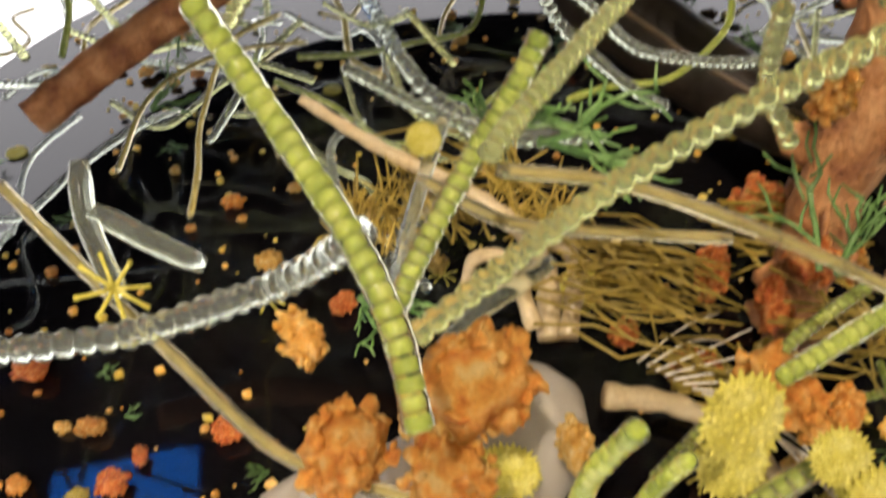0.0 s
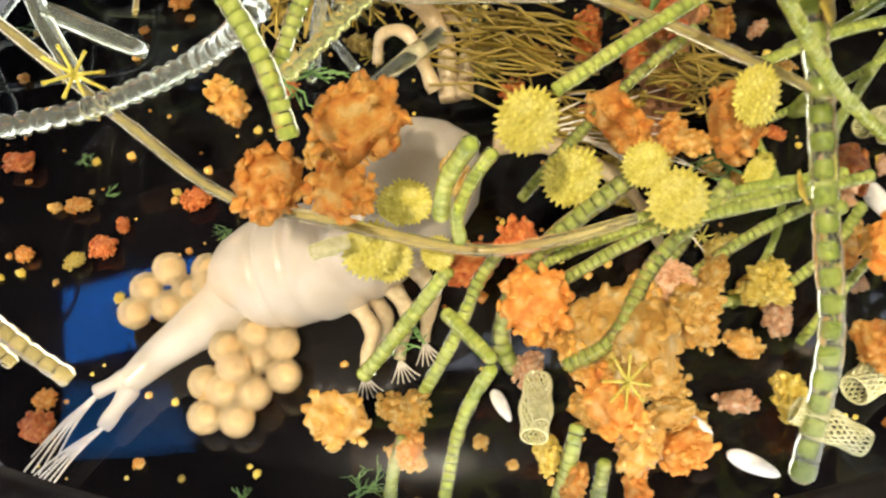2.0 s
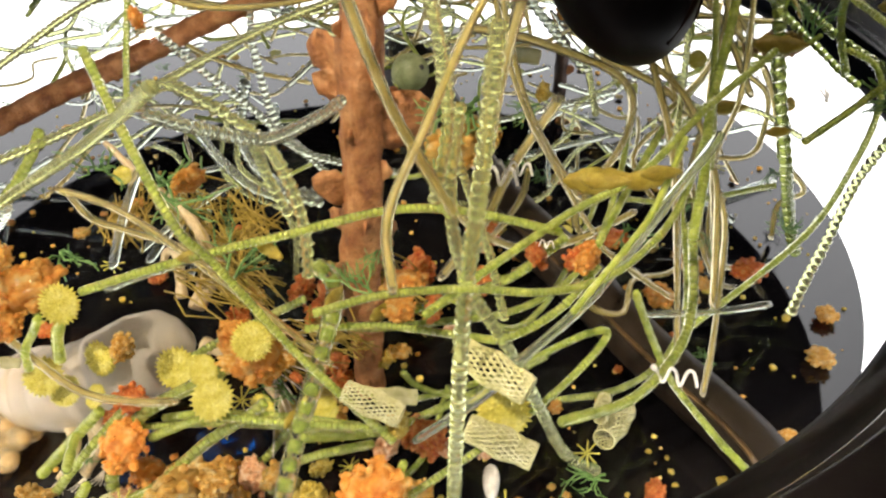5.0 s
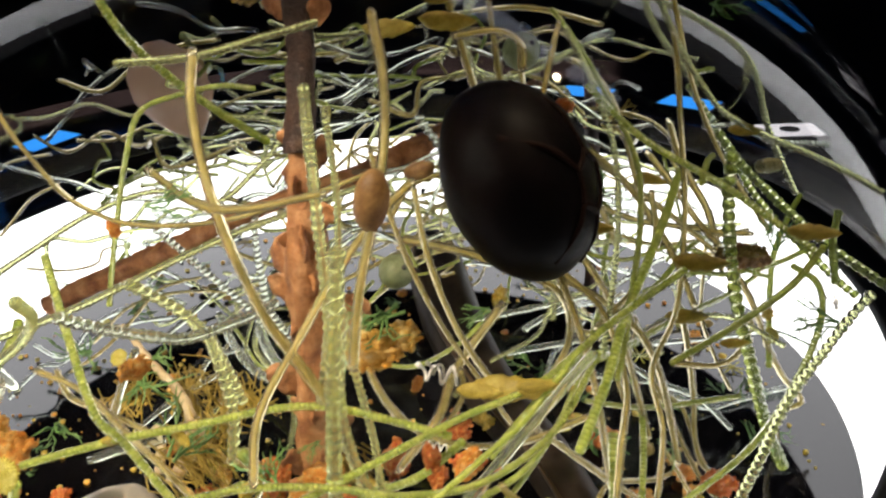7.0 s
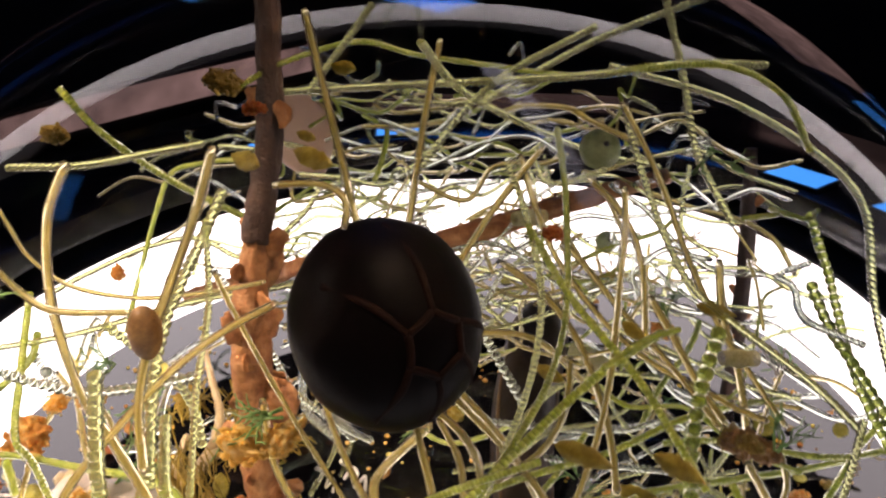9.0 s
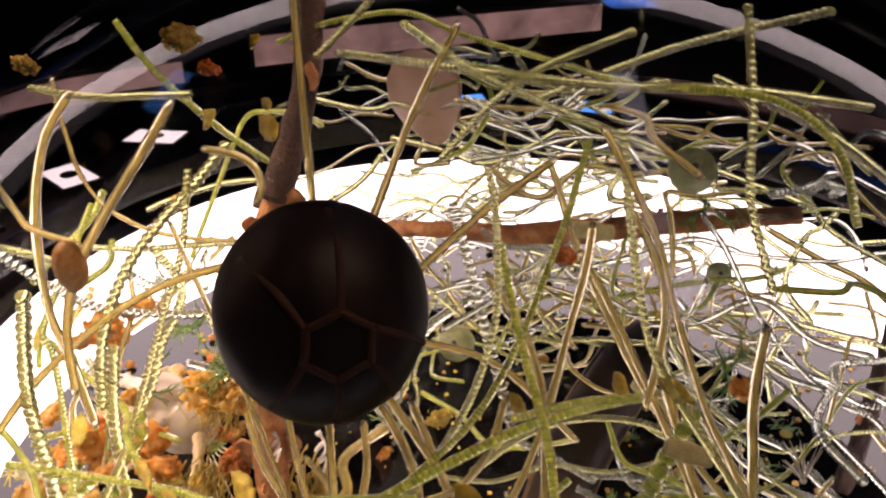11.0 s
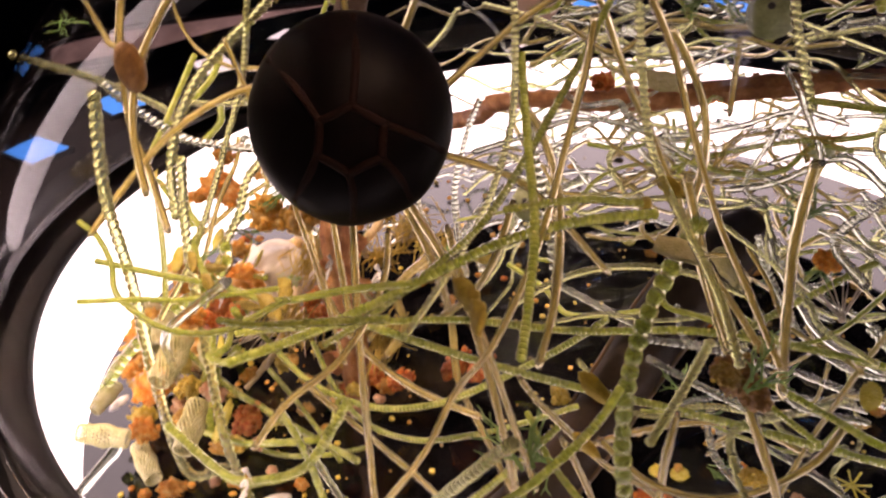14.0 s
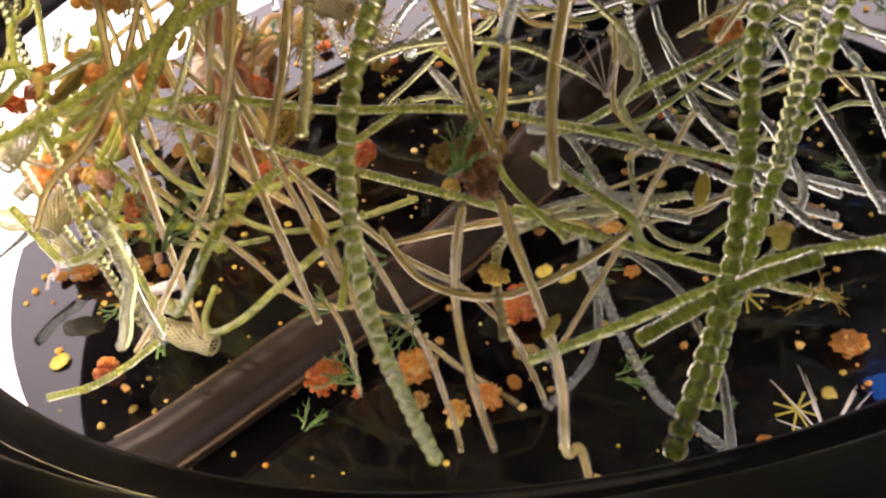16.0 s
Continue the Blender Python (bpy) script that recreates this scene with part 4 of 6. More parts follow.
# ---- main subjects ----
def bark_stem(name, points, radii, mat, label, seed, lobes=()):
    rng = random.Random(seed)
    c, length = spline(points, 0.006)
    u = np.linspace(0, 1, len(c))
    rad = np.interp(u, np.linspace(0, 1, len(radii)), radii)
    sides = 18
    v, f = sweep(c, rad, sides)
    out = []
    for i, p in enumerate(v):
        k, ring = i % sides, i // sides
        n = noise.noise(Vector((math.cos(k / sides * 6.283) * 2.2, math.sin(k / sides * 6.283) * 2.2, ring * 0.06 + seed)))
        n2 = noise.noise(Vector((p[0] * 90, p[1] * 90, p[2] * 60)))
        s = 1 + 0.34 * n + 0.22 * n2
        cc = c[ring]
        out.append(cc + (np.array(p) - cc) * s)
    ob = thing(name, mesh_of(name, out, f, M[mat]), label, "stem")
    for j, (at, size, side) in enumerate(lobes):
        i = int(at * (len(c) - 1))
        base = c[i]
        d = np.array([math.cos(side), math.sin(side), 0.35])
        rows, cols = 7, 5
        vv, ff = [], []
        for a in range(rows):
            for b in range(cols):
                t = a / (rows - 1)
                w = size * 0.55 * math.sin(math.pi * (0.22 + 0.7 * t)) * (b / (cols - 1) - 0.5) * 2
                up = np.array([0, 0, 1.0])
                x = base + d * (rad[i] * 0.6 + size * t) + up * w + np.cross(d, up) * size * 0.18 * noise.noise(Vector((t * 3 + j, b * 0.9, seed)))
                vv.append(x + np.array([0, 0, size * 0.2 * noise.noise(Vector((b * 1.3, t * 4, seed + j)))]))
        nv = len(vv)
        thick = np.cross(d, (0, 0, 1.0))
        thick = thick / np.linalg.norm(thick) * 0.0016
        for a in range(rows - 1):
            for b in range(cols - 1):
                q = (a * cols + b, a * cols + b + 1, (a + 1) * cols + b + 1, (a + 1) * cols + b)
                ff.append(q)
                ff.append(tuple(nv + x for x in q[::-1]))
        rimidx = [b for b in range(cols)] + [a * cols + cols - 1 for a in range(1, rows)] + [(rows - 1) * cols + b for b in range(cols - 2, -1, -1)] + [a * cols for a in range(rows - 2, 0, -1)]
        for a, b in zip(rimidx, rimidx[1:] + rimidx[:1]):
            ff.append((a, nv + a, nv + b, b))
        part("bark_flake", mesh_of("bark_flake", vv + [x + thick for x in vv], ff, M["bark"]), ob, "frayed flake of bark")
    return ob


bark_stem("plant_stem", [(0.106, -0.284, 0.002), (0.103, -0.275, 0.14), (0.108, -0.273, 0.24), (0.110, -0.258, 0.376), (0.103, -0.232, 0.465)], [0.0135, 0.0175, 0.018, 0.018, 0.0085], "bark",
          "red-brown frayed plant stem standing on the black floor", 3, [(0.62, 0.045, 0.3), (0.70, 0.05, 2.6), (0.5, 0.03, 3.6), (0.8, 0.035, -1.0), (0.36, 0.028, 0.9), (0.88, 0.03, 1.7)] + [(0.08 + 0.036 * k, 0.014 + 0.015 * ((k * 7) % 5) / 4, k * 2.4) for k in range(26)])
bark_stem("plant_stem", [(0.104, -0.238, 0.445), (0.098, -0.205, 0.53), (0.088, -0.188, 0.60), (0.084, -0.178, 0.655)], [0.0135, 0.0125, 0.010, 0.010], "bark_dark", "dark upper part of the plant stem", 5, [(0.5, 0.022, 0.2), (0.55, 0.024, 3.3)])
bark_stem("root", [(-0.369, -0.126, 0.162), (-0.280, -0.076, 0.201), (-0.196, -0.064, 0.240), (-0.121, -0.065, 0.279), (-0.035, -0.022, 0.310), (0.044, 0.054, 0.327), (0.100, 0.175, 0.344), (0.133, 0.231, 0.354), (0.170, 0.300, 0.362)], [0.012, 0.0125, 0.012, 0.010, 0.011, 0.013, 0.012, 0.009], "bark",
          "red-brown root crossing behind the stem", 8, [(0.5, 0.015, 1.0), (0.8, 0.016, 2.0)])

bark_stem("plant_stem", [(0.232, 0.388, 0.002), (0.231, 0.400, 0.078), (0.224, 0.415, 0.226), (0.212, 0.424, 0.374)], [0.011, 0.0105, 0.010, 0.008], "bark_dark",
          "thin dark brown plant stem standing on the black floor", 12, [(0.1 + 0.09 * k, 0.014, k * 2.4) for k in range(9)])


def big_tube():
    pts = [(0.490, -0.345, 0.028), (0.460, -0.296, 0.028), (0.363, -0.187, 0.028), (0.280, -0.080, 0.030), (0.193, 0.002, 0.042), (0.105, 0.098, 0.076), (0.016, 0.233, 0.128)]
    c, length = spline(pts, 0.008)
    u = np.linspace(0, 1, len(c))
    rad = 0.0385 * np.interp(u, [0, 0.3, 0.55, 0.8, 0.95, 1.0], [0.68, 0.70, 0.86, 1.08, 1.06, 0.78])
    v, f = sweep(c, rad, 40, cap=True)
    ob = thing("stalk_tube", mesh_of("stalk_tube", v, f, M["tube"]), "thick dark brown translucent tube leaning on the floor", "tube")
    for side in (0.0, 2.4):
        line = []
        T = np.gradient(c, axis=0)
        for p, t, r in zip(c, T, rad):
            t = t / np.linalg.norm(t)
            n = np.cross(t, (0, 0, 1.0))
            n /= np.linalg.norm(n)
            b = np.cross(n, t)
            line.append(p + r * 1.0 * (math.cos(side) * n + math.sin(side) * b))
        v, f = sweep(line[2:-1], [0.0028] * (len(line) - 3), 6)
        part("amber_ridge", mesh_of("amber_ridge", v, f, M["tube_edge"]), ob, "amber lengthwise ridge")
    v, f = sweep([c[-1], c[-1] * 1.5 - c[-2] * 0.5], [rad[-1] * 1.02, rad[-1] * 0.7], 32)
    part("lip", mesh_of("lip", v, f, M["tube_edge"]), ob, "amber rounded lip")


big_tube()


def shell_amoeba():
    centre = Vector((0.293, -0.238, 0.437))
    axis = Vector((0.88, -0.02, 0.46)).normalized()
    side = Vector((0, 0, 1)).cross(axis).normalized()
    turn = Matrix((side, axis.cross(side), axis)).transposed()
    RX, RY, RZ = 0.0765, 0.0800, 0.057
    v, f = ico(5)
    out = []
    for p in v:
        n = noise.noise(Vector(p) * 2.2) * 0.018
        z = p[2] * (RZ if p[2] > 0 else RZ * 0.86)
        out.append(centre + turn @ Vector((p[0] * RX * (1 + n), p[1] * RY * (1 + n), z * (1 + n))))
    ob = thing("amoeba_shell", mesh_of("amoeba_shell", out, f, M["shellbody"]), "dark domed amoeba shell with dull brown ridges, held up by stalks", "shell")

    def on(x, y):
        z = math.sqrt(max(0.0, 1 - x * x - y * y))
        return centre + turn @ Vector((x * RX * 0.985, y * RY * 0.985, z * RZ * 0.985))

    # a six-sided plate low on the dome, with ridges running out from its corners
    cx, cy, rr = 0.0, -0.26, 0.34
    hexa = [(cx + rr * math.cos(k * 1.047 + 0.35), cy + rr * 0.86 * math.sin(k * 1.047 + 0.35)) for k in range(6)]
    for k in range(6):
        a0, a1 = hexa[k], hexa[(k + 1) % 6]
        mid = ((a0[0] + a1[0]) * 0.485 + cx * 0.03, (a0[1] + a1[1]) * 0.485 + cy * 0.03)
        c, _ = spline([on(*a0), on(*mid), on(*a1)], 0.003)
        v, f = sweep(c, [0.0034] * len(c), 8)
        part("ridge", mesh_of("ridge", v, f, M["ridge"]), ob, "dull brown ridge")
        d = math.hypot(*a0)
        far = (a0[0] / d * 0.95 if d > 0.3 else 0.9 * math.cos(k * 1.047 + 0.35), a0[1] / d * 0.95 if d > 0.3 else 0.9 * math.sin(k * 1.047 + 0.35))
        c, _ = spline([on(*a0), on((a0[0] + far[0]) / 2 + 0.03, (a0[1] + far[1]) / 2), on(*far)], 0.003)
        v, f = sweep(c, [0.0032] * len(c), 8)
        part("ridge", mesh_of("ridge", v, f, M["ridge"]), ob, "dull brown ridge")
    return centre, axis, turn


shell_c, shell_axis, shell_turn = shell_amoeba()
# stalks that spread from the shell's edge
for k, (a, reach, lift) in enumerate([(0.2, 0.12, 0.05), (0.9, 0.14, 0.03), (1.5, 0.11, 0.06), (2.1, 0.13, 0.0), (2.8, 0.12, 0.05), (3.4, 0.10, -0.02), (4.0, 0.16, -0.12), (4.6, 0.15, -0.16), (5.2, 0.17, -0.12), (5.8, 0.14, -0.05)]):
    d = shell_turn @ Vector((math.cos(a), math.sin(a), 0))
    if d.y < -0.15:
        continue
    b = shell_c + d * 0.071
    e = b + d * reach * 0.5 + Vector((0, 0, lift * 0.3 + 0.015))
    g = b + d * reach + Vector((0, 0, lift))
    strand("tan", 0.0036, [tuple(b), tuple(e), tuple(g)], "stalks around the shell")


def copepod():
    pts = [(-0.315, -0.326, 0.013), (-0.294, -0.316, 0.016), (-0.277, -0.311, 0.020), (-0.249, -0.303, 0.026), (-0.236, -0.300, 0.033), (-0.226, -0.299, 0.042), (-0.200, -0.306, 0.052), (-0.175, -0.314, 0.062), (-0.148, -0.313, 0.074), (-0.120, -0.304, 0.086), (-0.097, -0.296, 0.094), (-0.072, -0.290, 0.101)]
    c, length = spline(pts, 0.0025)
    u = np.linspace(0, 1, len(c))
    rad = np.interp(u, [0, 0.09, 0.17, 0.28, 0.335, 0.37, 0.42, 0.48, 0.60, 0.72, 0.84, 0.92, 0.97, 1.0], [0.0080, 0.0112, 0.0138, 0.0182, 0.0205, 0.0300, 0.0350, 0.0365, 0.0365, 0.0372, 0.0385, 0.0335, 0.0210, 0.0060])
    for at in (0.445, 0.53, 0.615, 0.70):
        rad = rad * (1 - 0.075 * np.exp(-((u - at) / 0.006) ** 2) + 0.02 * np.exp(-((u - at - 0.02) / 0.012) ** 2))
    v, f = sweep(c, rad, 40)
    ob = thing("copepod", mesh_of("copepod", v, f, M["flesh"]), "milky beige copepod model with two amber egg sacs", "copepod")
    rng = random.Random(4)
    v, f = ico(3)
    gut = part("gut", mesh_of("gut", v, f, M["gut"]), ob, "grey-brown organ showing through the head")
    gut.matrix_world = pose(-0.122, -0.303, 0.088, 0, -25, 15) @ Matrix.Diagonal((0.030, 0.024, 0.022, 1))

    def limb(name, pts, r0, r1, mat, label, parent=ob):
        c, _ = spline(pts, 0.003)
        v, f = sweep(c, np.linspace(r0, r1, len(c)) * (1 + 0.10 * np.sin(np.arange(len(c)) * 1.1)), 9)
        return part(name, mesh_of(name, v, f, M[mat]), parent, label)
    for s in (-1, 1):
        fork = limb("tail_branch", [(-0.312, -0.325 + s * 0.004, 0.013), (-0.324, -0.330 + s * 0.009, 0.010), (-0.334, -0.334 + s * 0.013, 0.007)], 0.0062, 0.0045, "flesh", "forked tail branch")
        for k in range(5):
            a = -2.62 + s * 0.10 + (k - 2) * 0.075
            L = rng.uniform(0.045, 0.062)
            p0 = Vector((-0.333, -0.334 + s * 0.012, 0.007))
            limb("bristle", [p0, p0 + Vector((math.cos(a) * L * 0.5, math.sin(a) * L * 0.5, -0.001)), p0 + Vector((math.cos(a + 0.06) * L, math.sin(a + 0.06) * L, -0.004))], 0.0011, 0.0005, "hair", "fine pale tail bristle", fork)
    # swimming legs below the body
    for k, (x, y, z) in enumerate([(-0.170, -0.340, 0.050), (-0.147, -0.342, 0.058), (-0.130, -0.340, 0.066), (-0.158, -0.330, 0.040)]):
        leg = limb("leg", [(x, y, z), (x + 0.006, y - 0.016, z - 0.014), (x - 0.001, y - 0.024, z - 0.030), (x - 0.006, y - 0.032, z - 0.038)], 0.0062, 0.0034, "limb", "pale curved swimming leg")
        for j in range(6):
            a = -2.2 + j * 0.22
            p0 = Vector((x - 0.006, y - 0.032, z - 0.038))
            limb("bristle", [p0, p0 + Vector((math.cos(a) * 0.010, math.sin(a) * 0.010, -0.002)), p0 + Vector((math.cos(a) * 0.017, math.sin(a) * 0.017, 0.000))], 0.0006, 0.0003, "hair", "fine bristle", leg)
    # antennae and mouth limbs at the head
    limb("antenna", [(-0.075, -0.262, 0.110), (-0.068, -0.225, 0.135), (-0.090, -0.185, 0.150), (-0.135, -0.155, 0.170), (-0.175, -0.13, 0.195)], 0.0068, 0.0030, "limb", "long curved tan antenna")
    limb("antenna", [(-0.062, -0.300, 0.105), (-0.025, -0.315, 0.100), (0.010, -0.345, 0.080), (0.022, -0.385, 0.05)], 0.0068, 0.0030, "limb", "long curved tan antenna")
    limb("mouth_limb", [(-0.070, -0.270, 0.118), (-0.055, -0.240, 0.140), (-0.062, -0.215, 0.138), (-0.072, -0.21, 0.12)], 0.0055, 0.0035, "limb", "hooked tan mouth limb")
    limb("mouth_limb", [(-0.085, -0.262, 0.122), (-0.092, -0.235, 0.146), (-0.105, -0.222, 0.140), (-0.11, -0.225, 0.122)], 0.0050, 0.0032, "limb", "hooked tan mouth limb")
    for k in range(14):
        a = 0.35 - k * 0.14
        p0 = Vector((-0.035 + 0.003 * k, -0.285 - 0.004 * k, 0.105))
        L = rng.uniform(0.05, 0.085)
        limb("bristle", [p0, p0 + Vector((math.cos(a) * L * 0.5, math.sin(a) * L * 0.5, 0.004)), p0 + Vector((math.cos(a) * L, math.sin(a) * L, rng.uniform(-0.012, 0.012)))], 0.0008, 0.0004, "hair", "fine bristle at the head")
    # egg sacs
    ev, ef = ico(4, 0.0108)
    egg_me = mesh_of("egg", ev, ef, M["egg"])
    yv, yf = ico(3, 0.0050)
    yolk_me = mesh_of("yolk", yv, yf, M["eggyolk"])
    sacs = ([(-0.2715, -0.2651, 0.0340), (-0.2483, -0.2733, 0.0320), (-0.2901, -0.2643, 0.0200), (-0.2512, -0.2848, 0.0300), (-0.3020, -0.2748, 0.0125), (-0.2809, -0.2777, 0.0125), (-0.2656, -0.2713, 0.0140), (-0.2378, -0.2768, 0.0200), (-0.2641, -0.2877, 0.0125), (-0.2436, -0.2920, 0.0300)],
            [(-0.2320, -0.3293, 0.0300), (-0.2175, -0.3402, 0.0260), (-0.2508, -0.3306, 0.0260), (-0.2351, -0.3414, 0.0200), (-0.2689, -0.3431, 0.0140), (-0.2225, -0.3588, 0.0200), (-0.2593, -0.3553, 0.0200), (-0.2424, -0.3625, 0.0180), (-0.2739, -0.3646, 0.0125), (-0.2565, -0.3735, 0.0125), (-0.2213, -0.3203, 0.0200), (-0.2494, -0.3482, 0.0300), (-0.2156, -0.3212, 0.0140)])
    for sac in sacs:
        for x, y, z in sac:
            e = part("egg", egg_me, ob, "round amber translucent egg")
            e.location = (x, y, z)
            yk = part("yolk", yolk_me, e)
            yk.location = (0.001, 0.002, -0.0025)
    ob.matrix_world = pose(-0.296, -0.434, 0.018, 0, 0, 21.5) @ pose(0, 0, 0, 0, 4.0, -8.4) @ Matrix.Scale(1.075, 4) @ pose(0.315, 0.326, -0.013)


copepod()


# ---- debris and small life ----
def lump_mesh(name, mat, seed, lobes=34, level=2):
    """A crumbly lump: many small rough lobes and thin flakes grown together."""
    rng = random.Random(seed)
    off = Vector((seed * 3.1, seed * 1.7, 0))
    core, cf = ico(3)
    pieces = [([Vector((q[0] * 0.62, q[1] * 0.56, q[2] * 0.44)) * (1 + 0.45 * noise.noise(Vector(q) * 1.7 + off) + 0.25 * abs(noise.noise(Vector(q) * 6 + off))) for q in core], cf)]
    v, f = ico(level)
    arms = [Vector((rng.gauss(0, 1), rng.gauss(0, 1), rng.gauss(0, 0.6))).normalized() for _ in range(5)]
    for k in range(lobes):
        d = (rng.choice(arms) * 0.8 + Vector((rng.gauss(0, 0.6), rng.gauss(0, 0.6), rng.gauss(0, 0.45)))).normalized()
        reach = rng.uniform(0.36, 0.80)
        o = Vector((d.x * 1.05, d.y * 0.95, d.z * 0.72)) * reach
        r = rng.uniform(0.07, 0.19) * (1.3 - 0.5 * reach)
        flat = rng.uniform(0.22, 0.9)
        turn = Euler((rng.uniform(0, 6.3), rng.uniform(0, 6.3), rng.uniform(0, 6.3))).to_matrix()
        out = []
        for q in v:
            q = Vector(q)
            n = 0.55 * noise.noise(q * 1.9 + off + Vector((k, 0, 0))) + 0.65 * abs(noise.noise(q * 4.5 + Vector((k, seed, 2))))
            out.append(o + turn @ Vector((q.x, q.y, q.z * flat)) * r * (0.85 + n))
        pieces.append((out, f))
    v, f = merge(*pieces)
    return mesh_of(name, v, f, mat, True)


CLUMP_WORD = {"amber": "amber-yellow", "orange": "bright orange", "rust": "rust-red", "pink": "pinkish tan", "yellowish": "yellow", "olive": "olive-brown"}
clump_meshes = {c: [lump_mesh("debris_clump", M[c], 11 * i + j * 3 + 1, 110, 2) for j in range(4)] for i, c in enumerate(CLUMP_WORD)}
small_meshes = {c: [lump_mesh("debris_clump", M[c], 7 * i + j * 5 + 2, 34, 2) for j in range(3)] for i, c in enumerate(CLUMP_WORD)}
counter = [0]


def clump(p, r, colour):
    counter[0] += 1
    k = counter[0]
    me = (small_meshes if r < 0.009 else clump_meshes)[colour][k % (3 if r < 0.009 else 4)]
    on_floor = p[2] < 0.02
    ob = thing("debris_clump", me, CLUMP_WORD[colour] + (" rough debris crumb lying on the black floor" if on_floor else " rough debris clump caught among the filaments"), "debris", "orange debris")
    z = max(p[2], 0.60 * r) if on_floor else p[2]
    ob.matrix_world = pose(p[0], p[1], z, (k * 67) % 360 if not on_floor else 0, (k * 31) % 50 - 25 if not on_floor else 0, (k * 113) % 360) @ Matrix.Diagonal((r, r * (0.8 + 0.05 * (k % 7)), r * (0.75 if on_floor else 0.85), 1))


def star_disc_mesh(seed, teeth=28):
    """A plate of packed round cells with an outer ring of toothed cells."""
    rng = random.Random(seed)
    pieces = [lathe([(0.001, -0.14), (0.55, -0.13), (0.85, -0.06), (0.87, 0.0), (0.85, 0.06), (0.55, 0.13), (0.001, 0.14)], 28)]
    cv, cf = ico(1)
    for ring in range(4):
        n = (1, 6, 12, 17)[ring]
        for k in range(n):
            a = 2 * math.pi * k / n + ring * 0.3
            d = 0.215 * ring
            for side in (-1, 1):
                s = 0.105 * rng.uniform(0.85, 1.2)
                o = Vector((d * math.cos(a), d * math.sin(a), side * (0.13 - 0.02 * ring)))
                pieces.append(([o + Vector(q) * s for q in cv], cf))
    for k in range(teeth):
        a = 2 * math.pi * k / teeth
        d = Vector((math.cos(a), math.sin(a), rng.uniform(-0.10, 0.10)))
        L = rng.uniform(0.96, 1.04)
        pieces.append(sweep([d * 0.74, d * 0.86, d * 0.94 * L, d * L], [0.085, 0.078, 0.045, 0.012], 6))
    return mesh_of("spiky_disc", *merge(*pieces), M["disc"])


disc_meshes = [star_disc_mesh(s, t) for s, t in ((1, 28), (2, 25), (3, 31))]


def spiky_disc(p, r):
    counter[0] += 1
    k = counter[0]
    ob = thing("spiky_disc", disc_meshes[k % 3], "yellow-green toothed colony disc among the filaments" if p[2] > 0.02 else "yellow-green toothed colony disc on the black floor", "algae disc", "yellow toothed discs")
    z = max(p[2], 0.25 * r)
    ob.matrix_world = pose(p[0], p[1], z, (38 + (k * 23) % 30) if p[2] > 0.02 else 4, (k * 17) % 24 - 12 if p[2] > 0.02 else 2, (k * 71) % 50 - 20) @ Matrix.Diagonal((r, r, r * 0.7, 1))


def leaf_mesh(seed):
    rows, cols = 13, 7
    top, faces = [], []
    for i in range(rows):
        t = i / (rows - 1)
        w = 0.30 * math.sin(math.pi * t ** 0.8) ** 0.8 * (1 + 0.35 * noise.noise(Vector((t * 9, seed, 0)))) + 0.01
        for j in range(cols):
            s = j / (cols - 1) * 2 - 1
            top.append((2 * t - 1, s * w, 0.10 * (1 - s * s) + 0.12 * math.sin(t * 3 + seed) + 0.05 * noise.noise(Vector((t * 6, s * 3, seed)))))
    n = len(top)
    verts = top + [(x, y, z - 0.07) for x, y, z in top]
    for i in range(rows - 1):
        for j in range(cols - 1):
            q = (i * cols + j, i * cols + j + 1, (i + 1) * cols + j + 1, (i + 1) * cols + j)
            faces += [q[::-1], tuple(n + x for x in q)]
    rim = list(range(cols)) + [a * cols + cols - 1 for a in range(1, rows)] + [(rows - 1) * cols + b for b in range(cols - 2, -1, -1)] + [a * cols for a in range(rows - 2, 0, -1)]
    for a, b in zip(rim, rim[1:] + rim[:1]):
        faces.append((a, b, n + b, n + a))
    return mesh_of("olive_leaf", verts, faces, M["leaf"])


leaf_meshes = [leaf_mesh(s) for s in (1.0, 4.0, 9.0)]


def olive_leaf(p, r, turn):
    counter[0] += 1
    k = counter[0]
    ob = thing("olive_leaf", leaf_meshes[k % 3], "olive-yellow ragged leaf scrap stuck on the filaments", "leaf", "olive leaf scraps")
    ob.matrix_world = pose(p[0], p[1], p[2], 50, 0, turn) @ Matrix.Diagonal((r, r * 1.1, r, 1))


def ray_star_mesh():
    pieces = []
    for k in range(8):
        a = k * math.pi / 4 + 0.1 * math.sin(k * 2.3)
        d = Vector((math.cos(a), math.sin(a), 0.12 * math.sin(k * 1.7)))
        pieces.append(sweep([d * 0.05, d * 0.4, d * 0.75, d * 1.0], [0.07, 0.055, 0.05, 0.075], 6))
    return mesh_of("ray_star", *merge(*pieces), M["disc"])


ray_me = ray_star_mesh()


def ray_star(p, r):
    ob = thing("ray_star", ray_me, "thin yellow eight-rayed star colony", "algae star", "eight-rayed stars")
    flat = p[2] < 0.03
    ob.matrix_world = pose(p[0], p[1], max(p[2], 0.15 * r), 8 if flat else 40, 0, (r * 9000) % 90) @ Matrix.Diagonal((r, r, r, 1))


